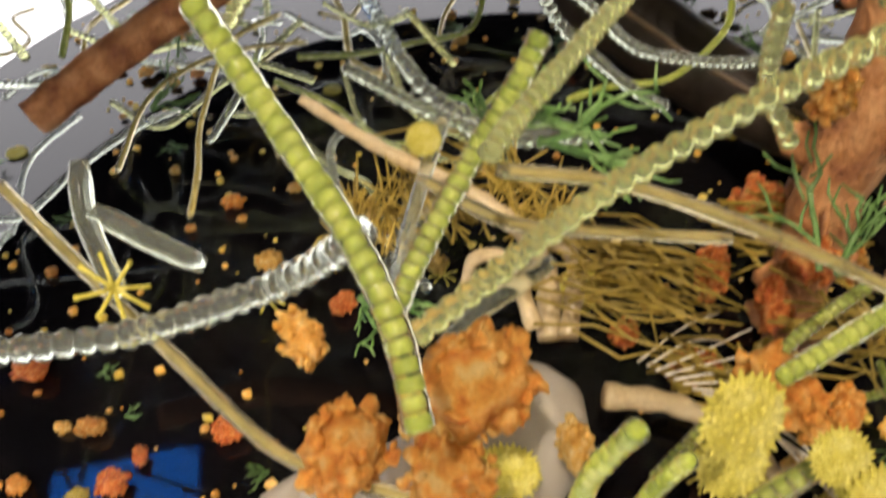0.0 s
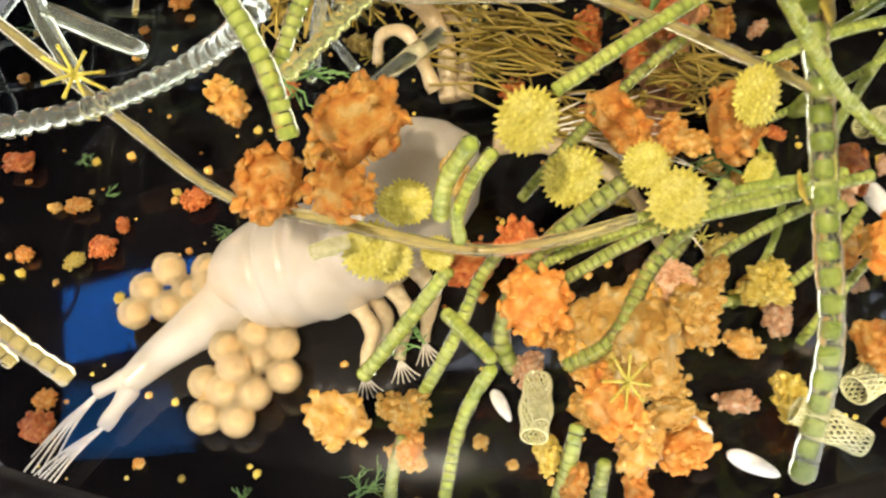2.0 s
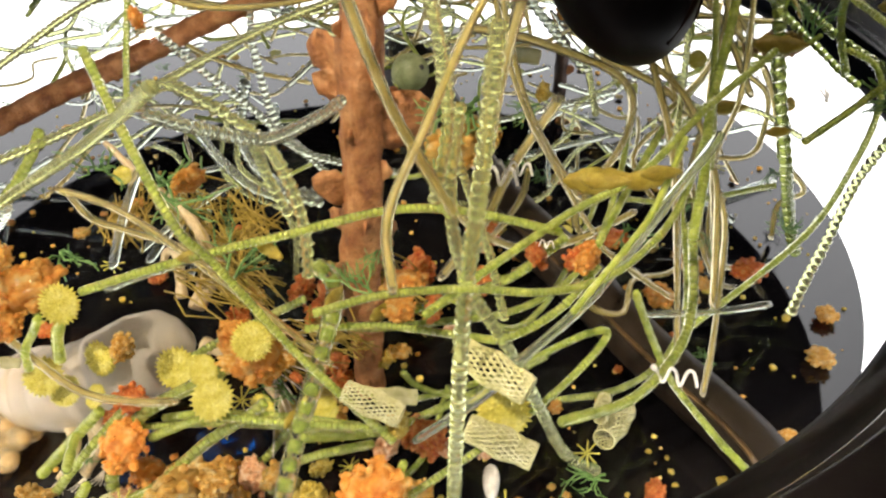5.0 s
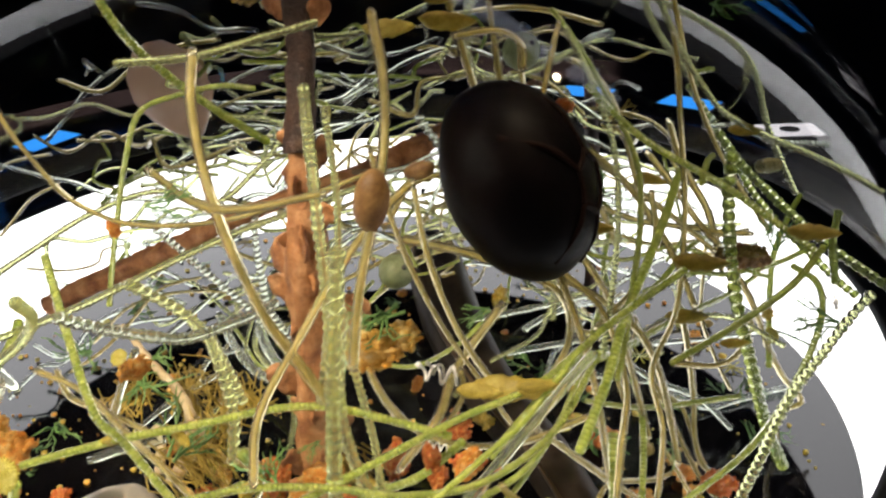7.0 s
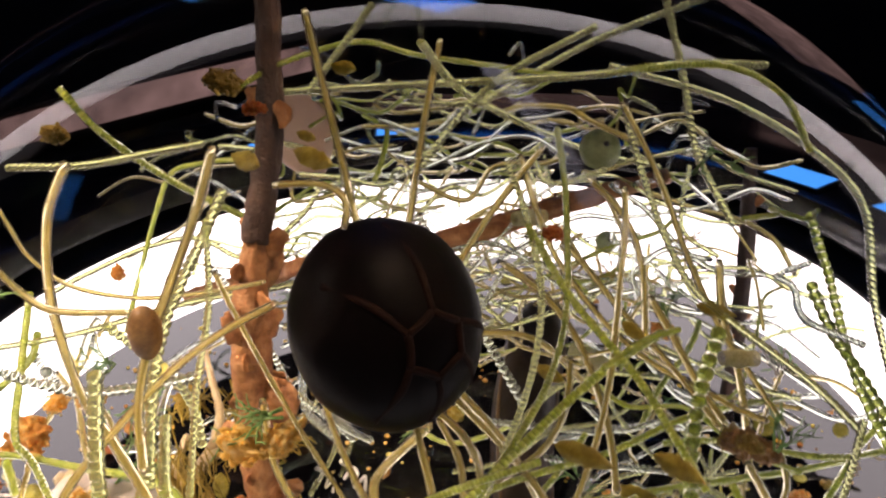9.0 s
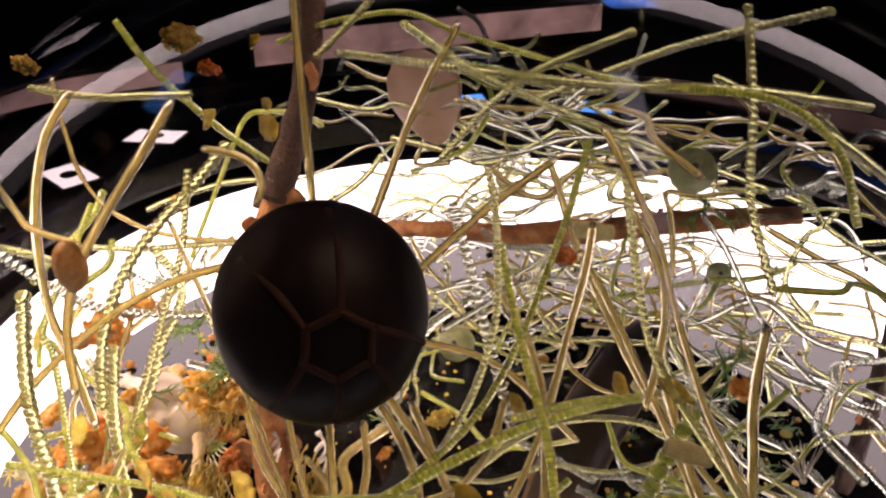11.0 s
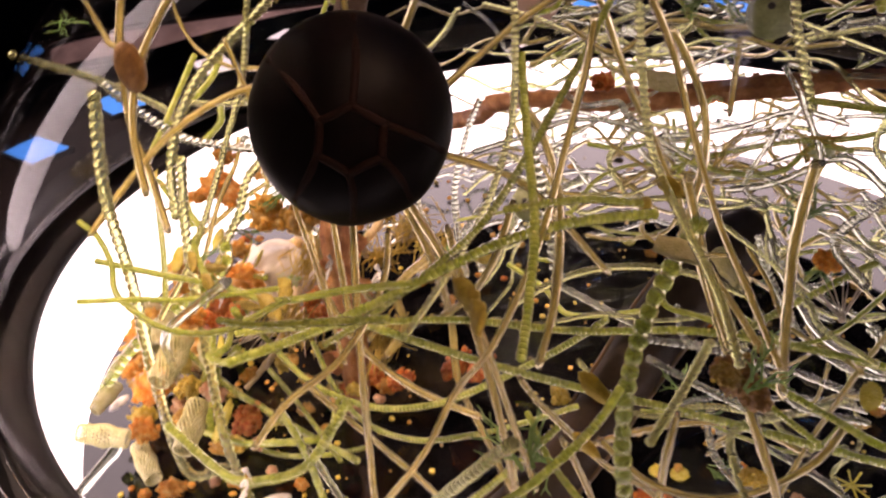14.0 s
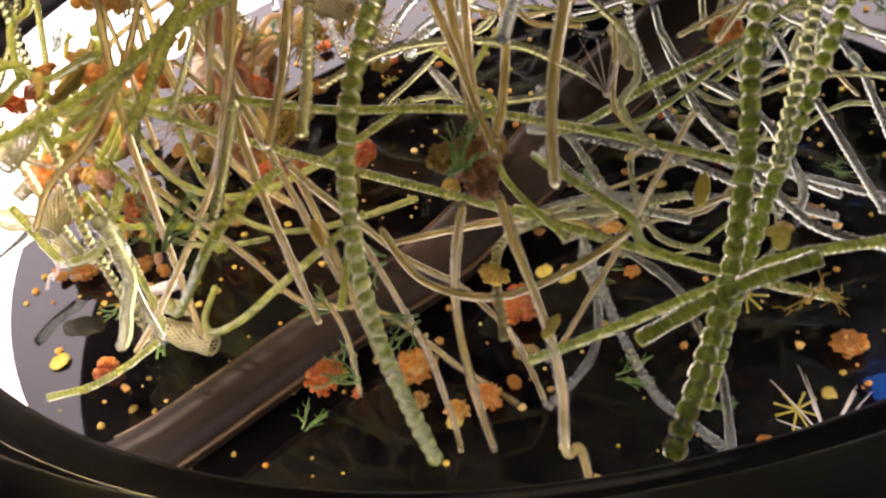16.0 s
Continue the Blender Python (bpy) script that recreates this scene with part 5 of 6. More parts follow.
def tuft_mesh(seed, mat):
    rng = random.Random(seed)
    pieces = []

    def twig(p, d, L, r, depth):
        q = p + d * L * 0.5 + Vector((rng.gauss(0, 1), rng.gauss(0, 1), rng.gauss(0, 1))) * L * 0.08
        e = p + d * L
        pieces.append(sweep([p, q, e], [r, r * 0.85, r * 0.6], 5))
        if depth:
            for k in range(3):
                nd = (d + Vector((rng.gauss(0, 0.5), rng.gauss(0, 0.5), rng.gauss(0, 0.35)))).normalized()
                twig(p + d * L * (0.35 + 0.3 * k), nd, L * rng.uniform(0.5, 0.8), r * 0.7, depth - 1)
    for k in range(3):
        d = Vector((1, rng.uniform(-0.7, 0.7), rng.uniform(-0.3, 0.5))).normalized()
        twig(Vector((-0.9, rng.uniform(-0.2, 0.2), 0)), d, rng.uniform(0.8, 1.1), 0.045, 2)
    return mesh_of("tuft", *merge(*pieces), M[mat])


tuft_meshes = [tuft_mesh(s, m) for s, m in ((1, "tuft"), (2, "tuft"), (3, "moss"), (4, "tuft"), (5, "moss"))]


def tuft(p, r):
    counter[0] += 1
    k = counter[0]
    floor_bit = p[2] < 0.02
    me = tuft_meshes[(0, 1, 3)[k % 3] if (floor_bit or p[1] < 0.0) else k % 5]
    ob = thing("branching_tuft", me, "fine branching green algae tuft on the floor" if floor_bit else "fine branching green algae tuft among the filaments", "algae tuft", "branching tufts")
    ob.matrix_world = pose(p[0], p[1], max(p[2], 0.004 + 0.25 * r if floor_bit else 0), (k * 47) % 60 - 30 if not floor_bit else 0, 0 if floor_bit else (k * 29) % 60 - 30, (k * 83) % 360) @ Matrix.Diagonal((r * 1.05, r * 1.05, r * (0.35 if floor_bit else 1.0), 1))


def net_mesh(seed):
    """A barrel of open mesh."""
    pieces = []
    rows, cols = 14, 17

    def at(i, j):
        t = i / (rows - 1)
        rad = 0.34 + 0.10 * math.sin(math.pi * t) + 0.03 * math.sin(seed + i)
        a = 2 * math.pi * (j + 0.5 * (i % 2)) / cols
        return Vector((2 * t - 1, rad * math.cos(a), rad * math.sin(a)))
    for i in range(rows):
        for j in range(cols):
            p = at(i, j)
            ends = [at(i, (j + 1) % cols)] if i in (0, rows - 1) else []
            if i + 1 < rows:
                ends += [at(i + 1, j), at(i + 1, (j - 1) % cols if i % 2 == 0 else (j + 1) % cols)]
            for q in ends:
                pieces.append(sweep([p, q], [0.034, 0.034], 4, cap=False))
    return mesh_of("net_shell", *merge(*pieces), M["net"])


net_meshes = [net_mesh(s) for s in (1, 2)]


def net_shell(p, r, turn):
    counter[0] += 1
    ob = thing("net_shell", net_meshes[counter[0] % 2], "pale yellow netted barrel-shaped shell", "shell", "netted shells")
    ob.matrix_world = pose(p[0], p[1], max(p[2], 0.45 * r), 0, 12, turn) @ Matrix.Diagonal((r, r, r, 1))


def green_ball(p, r):
    v, f = ico(4, r)
    v = [Vector(q) * (1 + 0.05 * noise.noise(Vector(q) * 160)) for q in v]
    ob = thing("algae_ball", mesh_of("algae_ball", v, f, M["ball"]), "grey-green translucent algae ball with a dark spot", "algae ball", "algae balls")
    ob.location = p
    v, f = ico(2, r * 0.16)
    spot = part("spot", mesh_of("spot", v, f, M["spot"]), ob, "small dark spot")
    spot.location = Vector((0.72, -0.42, 0.55)).normalized() * r * 0.97


def pale_bud(p, r):
    prof = [(0.001, 1.0), (0.30, 0.9), (0.62, 0.55), (0.74, 0.1), (0.66, -0.35), (0.40, -0.75), (0.18, -1.0), (0.001, -1.08)]
    v, f = lathe(prof, 28)
    v = [Vector(q) * r * (1 + 0.10 * noise.noise(Vector(q) * 1.6)) for q in v]
    ob = thing("bell_animal", mesh_of("bell_animal", v, f, M["bud"]), "pale rose-beige bell-shaped animal with a pointed end", "pond animal")
    ob.matrix_world = pose(p[0], p[1], p[2], 8, -18, 30)
    for k in range(3):
        a = 0.5 + k * 0.6
        c, _ = spline([(math.cos(a) * 0.60 * r, math.sin(a) * 0.60 * r, 0.5 * r), (math.cos(a) * 0.77 * r, math.sin(a) * 0.77 * r, 0.05 * r), (math.cos(a) * 0.42 * r, math.sin(a) * 0.42 * r, -0.72 * r)], r * 0.08)
        v, f = sweep(c, [r * 0.035] * len(c), 6)
        part("fold", mesh_of("fold", v, f, M["limb"]), ob, "darker lengthwise fold")


def worm(p, r):
    pts = [(p[0] + r * (k / 4 - 1), p[1] + 0.25 * r * math.sin(k * 2.2), p[2] + r * 0.35 * math.cos(k * 1.9)) for k in range(9)]
    c, _ = spline(pts, r * 0.06)
    v, f = sweep(c, [r * 0.075 * (1.9 if i < 4 else 1.0) for i in range(len(c))], 7)
    thing("white_worm", mesh_of("white_worm", v, f, M["white"]), "small white wriggling worm", "worm", "white worms")


def slipper(p, r):
    v, f = ico(3)
    v = [(x * r, y * r * 0.36 * (1 - 0.25 * x), z * r * 0.3) for x, y, z in v]
    ob = thing("slipper_animal", mesh_of("slipper_animal", v, f, M["white"]), "whitish smooth slipper-shaped animal on debris", "pond animal", "slipper animals")
    ob.matrix_world = pose(p[0], p[1], max(p[2], 0.3 * r), 0, 0, -25 - (r * 4e4) % 60)


def hub_mat(p, r):
    v, f = merge(*[([Vector(q) * r * s * (0.85 + 0.5 * noise.fractal(Vector(q) * 2.5 + Vector((i, 0, 0)), 0.9, 2, 4)) + Vector(o) * r for q in ico(4)[0]], ico(4)[1]) for i, (o, s) in enumerate([((0, 0, 0), 0.5), ((0.45, 0.2, -0.1), 0.4), ((-0.4, -0.2, 0.05), 0.38), ((0.75, 0.3, -0.2), 0.25)])])
    ob = thing("algae_mat", mesh_of("algae_mat", v, f, M["node"]), "olive-brown fuzzy algae mat where stalks meet", "algae mat")
    ob.location = p


def moss_bundle(p, r, count, seed):
    rng = random.Random(seed)
    pieces = []
    flow = Vector((0.85, -0.35, -0.2)).normalized() if seed < 10 else Vector((rng.gauss(0, 0.5), rng.gauss(0, 0.5), 0.8)).normalized()
    loose = 0.30 if seed < 10 else 0.75
    for k in range(count):
        d = (flow + Vector((rng.gauss(0, loose), rng.gauss(0, loose), rng.gauss(0, loose * 0.8)))).normalized()
        o = Vector((rng.gauss(0, 0.25), rng.gauss(0, 0.25), rng.gauss(0, 0.16))) * r - d * r * 0.6
        L = r * rng.uniform(0.7, 1.4)
        bend = Vector((rng.gauss(0, 1), rng.gauss(0, 1), rng.gauss(0, 1) + 0.6)) * r * 0.09
        pieces.append(sweep([o, o + d * L * 0.5 + bend, o + d * L], [0.0010, 0.0009, 0.0005], 5))
    ob = thing("moss_bundle", mesh_of("moss_bundle", *merge(*pieces), M["moss"]), "olive-brown bundle of thin moss rods", "moss", "moss bundles")
    ob.location = p


def hair_brush(p, r):
    rng = random.Random(int(r * 1e6))
    base = Vector(p) - Vector((0, 0, 0.8 * r))
    root = thing("bristle_fan", mesh_of("bristle_fan", *ico(2, r * 0.12), M["hair"]), "fan of long pale bristles", "bristles")
    root.location = base
    for k in range(11):
        d = Vector((rng.uniform(-0.9, 0.3), rng.uniform(-0.9, 0.9), rng.uniform(0.5, 1.1))).normalized() * r * rng.uniform(1.2, 1.9)
        c, _ = spline([(0, 0, 0), tuple(d * 0.5 + Vector((0, 0, 0.06 * r))), tuple(d)], r * 0.2)
        v, f = sweep(c, np.linspace(0.03, 0.012, len(c)) * r, 5)
        part("bristle", mesh_of("bristle", v, f, M["hair"]), root)


clump((-0.176, -0.380, 0.203), 0.0193, 'amber')
clump((-0.161, -0.422, 0.183), 0.0286, 'orange')
clump((-0.126, -0.428, 0.203), 0.0150, 'amber')
clump((-0.064, -0.409, 0.149), 0.0169, 'amber')
clump((-0.036, -0.451, 0.139), 0.0164, 'rust')
clump((-0.032, -0.480, 0.119), 0.0254, 'orange')
clump((0.022, -0.511, 0.109), 0.0349, 'amber')
clump((0.050, -0.496, 0.118), 0.0200, 'amber')
clump((-0.001, -0.531, 0.089), 0.0260, 'orange')
clump((0.013, -0.548, 0.068), 0.0221, 'amber')
clump((0.037, -0.551, 0.057), 0.0211, 'orange')
clump((0.008, -0.566, 0.048), 0.0161, 'orange')
clump((-0.111, -0.504, 0.058), 0.0177, 'amber')
clump((-0.117, -0.526, 0.048), 0.0161, 'amber')
clump((0.074, -0.440, 0.195), 0.0295, 'orange')
clump((0.053, -0.444, 0.190), 0.0131, 'amber')
clump((0.112, -0.466, 0.074), 0.0194, 'yellowish')
clump((0.119, -0.480, 0.053), 0.0162, 'pink')
clump((0.186, -0.394, 0.079), 0.0235, 'rust')
clump((0.161, -0.511, 0.064), 0.0197, 'orange')
clump((-0.011, -0.306, 0.102), 0.0150, 'rust')
clump((0.006, -0.299, 0.122), 0.0149, 'amber')
clump((0.068, -0.311, 0.122), 0.0207, 'rust')
clump((0.052, -0.352, 0.102), 0.0128, 'amber')
clump((0.082, -0.311, 0.153), 0.0183, 'rust')
clump((-0.256, -0.275, 0.000), 0.0139, 'rust')
clump((-0.326, -0.308, 0.000), 0.0132, 'rust')
clump((-0.313, -0.288, 0.000), 0.0095, 'rust')
clump((-0.347, -0.316, 0.000), 0.0107, 'yellowish')
clump((-0.388, -0.302, 0.000), 0.0099, 'orange')
clump((-0.312, -0.354, 0.000), 0.0065, 'yellowish')
clump((-0.369, -0.259, 0.000), 0.0068, 'amber')
clump((-0.357, -0.451, 0.000), 0.0154, 'rust')
clump((-0.356, -0.429, 0.000), 0.0098, 'orange')
clump((-0.403, -0.209, 0.000), 0.0169, 'rust')
clump((-0.417, -0.101, 0.000), 0.0080, 'orange')
clump((-0.407, -0.040, 0.000), 0.0073, 'amber')
clump((-0.290, -0.485, 0.000), 0.0058, 'amber')
clump((-0.262, -0.499, 0.000), 0.0035, 'yellowish')
clump((-0.275, -0.269, 0.000), 0.0048, 'amber')
clump((-0.343, -0.246, 0.000), 0.0032, 'amber')
clump((-0.362, -0.330, 0.000), 0.0043, 'amber')
clump((-0.217, -0.226, 0.110), 0.0112, 'amber')
clump((-0.141, -0.096, 0.013), 0.0080, 'orange')
clump((-0.127, -0.061, 0.010), 0.0073, 'rust')
clump((-0.269, -0.052, 0.000), 0.0064, 'amber')
clump((-0.054, -0.525, 0.000), 0.0051, 'amber')
clump((-0.071, -0.507, 0.000), 0.0075, 'amber')
clump((-0.115, -0.539, 0.000), 0.0056, 'amber')
clump((0.200, -0.399, 0.000), 0.0063, 'yellowish')
clump((0.198, -0.442, 0.010), 0.0101, 'pink')
clump((0.033, -0.395, 0.157), 0.0307, 'orange')
clump((0.063, -0.401, 0.146), 0.0143, 'orange')
clump((0.016, -0.480, 0.076), 0.0331, 'amber')
clump((0.037, -0.463, 0.075), 0.0230, 'amber')
clump((-0.060, -0.433, 0.097), 0.0218, 'rust')
clump((0.121, -0.451, 0.041), 0.0194, 'amber')
clump((0.163, -0.427, 0.103), 0.0184, 'pink')
clump((0.186, -0.428, 0.050), 0.0173, 'amber')
clump((0.205, -0.227, 0.116), 0.0195, 'rust')
clump((0.295, -0.379, 0.278), 0.0165, 'rust')
clump((0.490, -0.301, 0.000), 0.0169, 'amber')
clump((0.473, -0.326, 0.000), 0.0110, 'amber')
clump((0.471, -0.291, 0.000), 0.0084, 'amber')
clump((0.309, -0.373, 0.000), 0.0063, 'amber')
clump((0.362, -0.361, 0.000), 0.0040, 'yellowish')
clump((0.370, -0.385, 0.000), 0.0045, 'amber')
clump((0.268, -0.388, 0.000), 0.0070, 'orange')
clump((0.235, -0.373, 0.045), 0.0092, 'pink')
clump((0.153, -0.341, 0.121), 0.0132, 'amber')
clump((0.060, 0.172, 0.023), 0.0122, 'rust')
clump((-0.108, -0.428, 0.224), 0.0300, 'orange')
clump((-0.122, -0.453, 0.204), 0.0221, 'orange')
clump((0.044, -0.281, 0.121), 0.0213, 'rust')
clump((0.569, -0.085, 0.006), 0.0166, 'amber')
clump((0.553, -0.157, 0.006), 0.0189, 'amber')
clump((0.400, -0.218, 0.015), 0.0191, 'amber')
clump((0.510, -0.266, 0.000), 0.0117, 'amber')
clump((-0.154, -0.086, 0.023), 0.0122, 'amber')
clump((-0.224, -0.017, 0.006), 0.0099, 'amber')
clump((0.100, -0.438, 0.179), 0.0075, 'rust')
clump((0.180, -0.448, 0.156), 0.0150, 'yellowish')
clump((0.170, -0.376, 0.230), 0.0215, 'orange')
clump((0.265, -0.375, 0.271), 0.0143, 'rust')
clump((0.300, -0.390, 0.285), 0.0154, 'orange')
clump((0.464, -0.140, 0.099), 0.0208, 'rust')
clump((-0.038, -0.318, 0.396), 0.0114, 'orange')
clump((0.283, -0.041, 0.439), 0.0122, 'rust')
clump((0.176, -0.421, 0.245), 0.0150, 'orange')
clump((0.192, -0.381, 0.214), 0.0137, 'rust')
clump((0.197, -0.328, 0.323), 0.0296, 'amber')
clump((0.208, -0.298, 0.317), 0.0273, 'amber')
clump((0.017, -0.387, 0.310), 0.0166, 'orange')
clump((0.244, 0.197, 0.215), 0.0185, 'orange')
clump((0.163, -0.168, 0.176), 0.0111, 'orange')
clump((0.183, -0.403, 0.606), 0.0120, 'olive')
clump((0.225, -0.302, 0.624), 0.0161, 'olive')
clump((0.244, -0.135, 0.273), 0.0146, 'yellowish')
clump((0.235, -0.288, 0.604), 0.0107, 'rust')
clump((0.199, -0.417, 0.000), 0.0154, 'orange')
clump((0.202, -0.488, 0.000), 0.0194, 'orange')
clump((0.198, -0.519, 0.000), 0.0099, 'orange')
clump((0.345, -0.409, 0.000), 0.0137, 'orange')
clump((-0.181, -0.169, 0.000), 0.0137, 'rust')
clump((-0.350, -0.262, 0.000), 0.0129, 'orange')
clump((0.177, -0.457, 0.085), 0.0185, 'amber')
clump((0.168, -0.486, 0.126), 0.0307, 'orange')

clump((-0.148, -0.515, 0.091), 0.0230, 'amber')
clump((-0.089, -0.335, 0.051), 0.0326, 'rust')
clump((0.057, -0.266, 0.010), 0.0227, 'rust')
clump((0.128, -0.163, 0.066), 0.0268, 'rust')
clump((0.075, -0.288, 0.000), 0.0194, 'rust')
clump((0.228, -0.403, 0.000), 0.0060, 'amber')
clump((0.234, -0.449, 0.000), 0.0048, 'amber')
clump((0.192, -0.470, 0.000), 0.0063, 'amber')
clump((0.295, -0.366, 0.000), 0.0056, 'amber')
clump((0.097, -0.344, 0.000), 0.0130, 'amber')
clump((0.255, 0.092, 0.033), 0.0138, 'amber')
clump((-0.114, -0.166, 0.042), 0.0182, 'olive')
clump((0.290, -0.336, 0.075), 0.0093, 'orange')
clump((0.370, -0.422, 0.000), 0.0076, 'yellowish')
clump((0.373, -0.381, 0.000), 0.0048, 'amber')
clump((0.416, -0.392, 0.000), 0.0057, 'yellowish')
clump((0.400, -0.365, 0.000), 0.0062, 'yellowish')
clump((0.447, -0.333, 0.000), 0.0085, 'yellowish')
clump((0.404, -0.342, 0.000), 0.0046, 'yellowish')
clump((0.401, -0.328, 0.000), 0.0046, 'yellowish')
clump((0.397, -0.312, 0.000), 0.0036, 'yellowish')
clump((0.380, -0.308, 0.000), 0.0041, 'yellowish')
clump((0.388, -0.092, 0.006), 0.0236, 'orange')
clump((0.425, -0.088, 0.010), 0.0116, 'amber')
clump((0.328, -0.001, 0.011), 0.0266, 'rust')
clump((0.379, 0.004, 0.006), 0.0140, 'olive')
clump((0.410, -0.006, 0.000), 0.0095, 'orange')
clump((0.344, 0.141, 0.000), 0.0104, 'pink')
clump((0.270, 0.249, 0.019), 0.0101, 'amber')
clump((0.247, 0.279, 0.015), 0.0130, 'orange')
clump((0.405, 0.266, 0.006), 0.0178, 'orange')
clump((0.348, -0.208, 0.000), 0.0061, 'rust')
clump((0.406, -0.146, 0.000), 0.0081, 'rust')
clump((0.383, -0.164, 0.000), 0.0098, 'yellowish')
clump((0.196, -0.059, 0.058), 0.0159, 'yellowish')
clump((0.193, -0.142, 0.108), 0.0237, 'rust')
clump((0.436, -0.055, 0.000), 0.0139, 'amber')
clump((0.427, -0.029, 0.000), 0.0163, 'orange')
clump((0.381, -0.382, 0.040), 0.0134, 'rust')
spiky_disc((-0.039, -0.483, 0.266), 0.0147)
spiky_disc((-0.099, -0.394, 0.112), 0.0140)
spiky_disc((-0.107, -0.437, 0.119), 0.0140)
spiky_disc((-0.080, -0.437, 0.118), 0.0109)
spiky_disc((-0.029, -0.268, 0.101), 0.0156)
spiky_disc((0.076, -0.449, 0.222), 0.0154)
spiky_disc((0.030, -0.446, 0.180), 0.0130)
spiky_disc((0.043, -0.463, 0.170), 0.0175)
spiky_disc((-0.092, -0.405, 0.128), 0.0154)
spiky_disc((-0.003, -0.430, 0.159), 0.0180)
spiky_disc((-0.116, -0.443, 0.140), 0.0171)
spiky_disc((-0.117, -0.272, 0.223), 0.0095)
spiky_disc((0.111, -0.420, 0.125), 0.0121)
spiky_disc((0.062, -0.428, 0.126), 0.0121)
spiky_disc((0.328, -0.471, 0.000), 0.0113)
spiky_disc((0.499, 0.038, 0.167), 0.0095)
spiky_disc((0.406, 0.149, 0.188), 0.0130)
spiky_disc((0.468, 0.186, 0.193), 0.0082)
spiky_disc((0.251, -0.402, 0.134), 0.0225)
olive_leaf((0.305, -0.314, 0.299), 0.0294, 10)
olive_leaf((0.337, -0.321, 0.309), 0.0215, 25)
olive_leaf((0.150, -0.372, 0.196), 0.0158, 60)
olive_leaf((0.048, -0.451, 0.296), 0.0115, 30)
olive_leaf((0.093, -0.435, 0.295), 0.0132, -30)
olive_leaf((0.122, -0.403, 0.230), 0.0154, 80)
olive_leaf((0.106, -0.467, 0.169), 0.0107, 85)
olive_leaf((0.451, -0.049, 0.428), 0.0154, 10)
olive_leaf((0.417, -0.084, 0.248), 0.0215, 15)
olive_leaf((0.219, -0.293, 0.564), 0.0206, 0)
olive_leaf((0.240, -0.254, 0.576), 0.0110, 0)
olive_leaf((0.368, -0.033, 0.367), 0.0176, -20)
olive_leaf((0.510, -0.181, 0.393), 0.0195, 0)
olive_leaf((0.305, -0.378, 0.340), 0.0163, 10)
olive_leaf((0.340, -0.360, 0.339), 0.0149, 20)
olive_leaf((0.330, -0.101, 0.341), 0.0176, 0)
olive_leaf((0.430, -0.177, 0.355), 0.0232, 10)
olive_leaf((0.463, -0.104, 0.238), 0.0146, 20)
olive_leaf((0.315, -0.267, 0.639), 0.0137, 0)
olive_leaf((0.248, -0.256, 0.562), 0.0215, 0)
ray_star((-0.236, -0.169, 0.019), 0.0132)
ray_star((-0.105, -0.159, 0.020), 0.0111)
ray_star((0.017, -0.380, 0.072), 0.0127)
ray_star((0.001, -0.539, 0.131), 0.0140)
ray_star((-0.267, -0.328, 0.192), 0.0185)
ray_star((0.258, -0.396, 0.004), 0.0159)
ray_star((0.112, -0.381, 0.004), 0.0103)
ray_star((0.340, 0.200, 0.010), 0.0185)
ray_star((0.321, -0.366, 0.057), 0.0110)
tuft((-0.140, -0.349, 0.169), 0.0242)
tuft((-0.144, -0.522, 0.005), 0.0149)
tuft((-0.104, -0.446, 0.045), 0.0155)
tuft((-0.238, -0.313, 0.003), 0.0103)
tuft((-0.348, -0.215, 0.003), 0.0093)
tuft((-0.322, -0.254, 0.003), 0.0080)
tuft((-0.222, -0.515, 0.003), 0.0068)
tuft((0.076, -0.430, 0.147), 0.0177)
tuft((0.130, -0.329, 0.206), 0.0144)
tuft((0.278, -0.424, 0.010), 0.0226)
tuft((0.232, 0.090, 0.033), 0.0202)
tuft((0.429, -0.179, 0.005), 0.0188)
tuft((0.412, -0.145, 0.124), 0.0160)
tuft((0.491, 0.201, 0.159), 0.0202)
tuft((0.297, 0.085, 0.006), 0.0173)
tuft((0.278, 0.142, 0.295), 0.0299)
tuft((0.322, -0.362, 0.005), 0.0247)
tuft((0.345, -0.125, 0.109), 0.0262)
tuft((0.310, 0.131, 0.369), 0.0234)
tuft((0.492, 0.016, 0.302), 0.0254)
tuft((0.516, -0.159, 0.302), 0.0275)
tuft((0.490, -0.118, 0.136), 0.0208)
tuft((-0.030, -0.315, 0.244), 0.0390)
tuft((0.048, -0.367, 0.241), 0.0329)
tuft((0.138, -0.404, 0.252), 0.0215)
tuft((0.195, -0.317, 0.328), 0.0341)
tuft((0.425, -0.024, 0.530), 0.0232)
tuft((0.155, -0.464, 0.491), 0.0176)
tuft((0.263, 0.077, 0.348), 0.0205)
tuft((0.228, -0.173, 0.268), 0.0195)
tuft((-0.087, -0.356, 0.275), 0.0293)
net_shell((-0.041, -0.530, 0.100), 0.0118, 85)
net_shell((-0.135, -0.453, 0.162), 0.0099, 20)
net_shell((0.111, -0.559, 0.077), 0.0197, -35)
net_shell((0.171, -0.422, 0.156), 0.0155, 20)
net_shell((0.246, -0.433, 0.211), 0.0271, -20)
net_shell((0.253, -0.432, 0.135), 0.0267, -10)
net_shell((0.165, -0.460, 0.189), 0.0214, -10)
net_shell((0.331, -0.318, 0.063), 0.0159, 85)
net_shell((0.194, 0.122, 0.189), 0.0236, 10)
net_shell((0.188, -0.543, 0.086), 0.0255, 80)
net_shell((0.474, -0.050, 0.396), 0.0143, 60)
net_shell((0.167, 0.051, 0.389), 0.0195, 80)
green_ball((0.190, 0.139, 0.447), 0.0220)
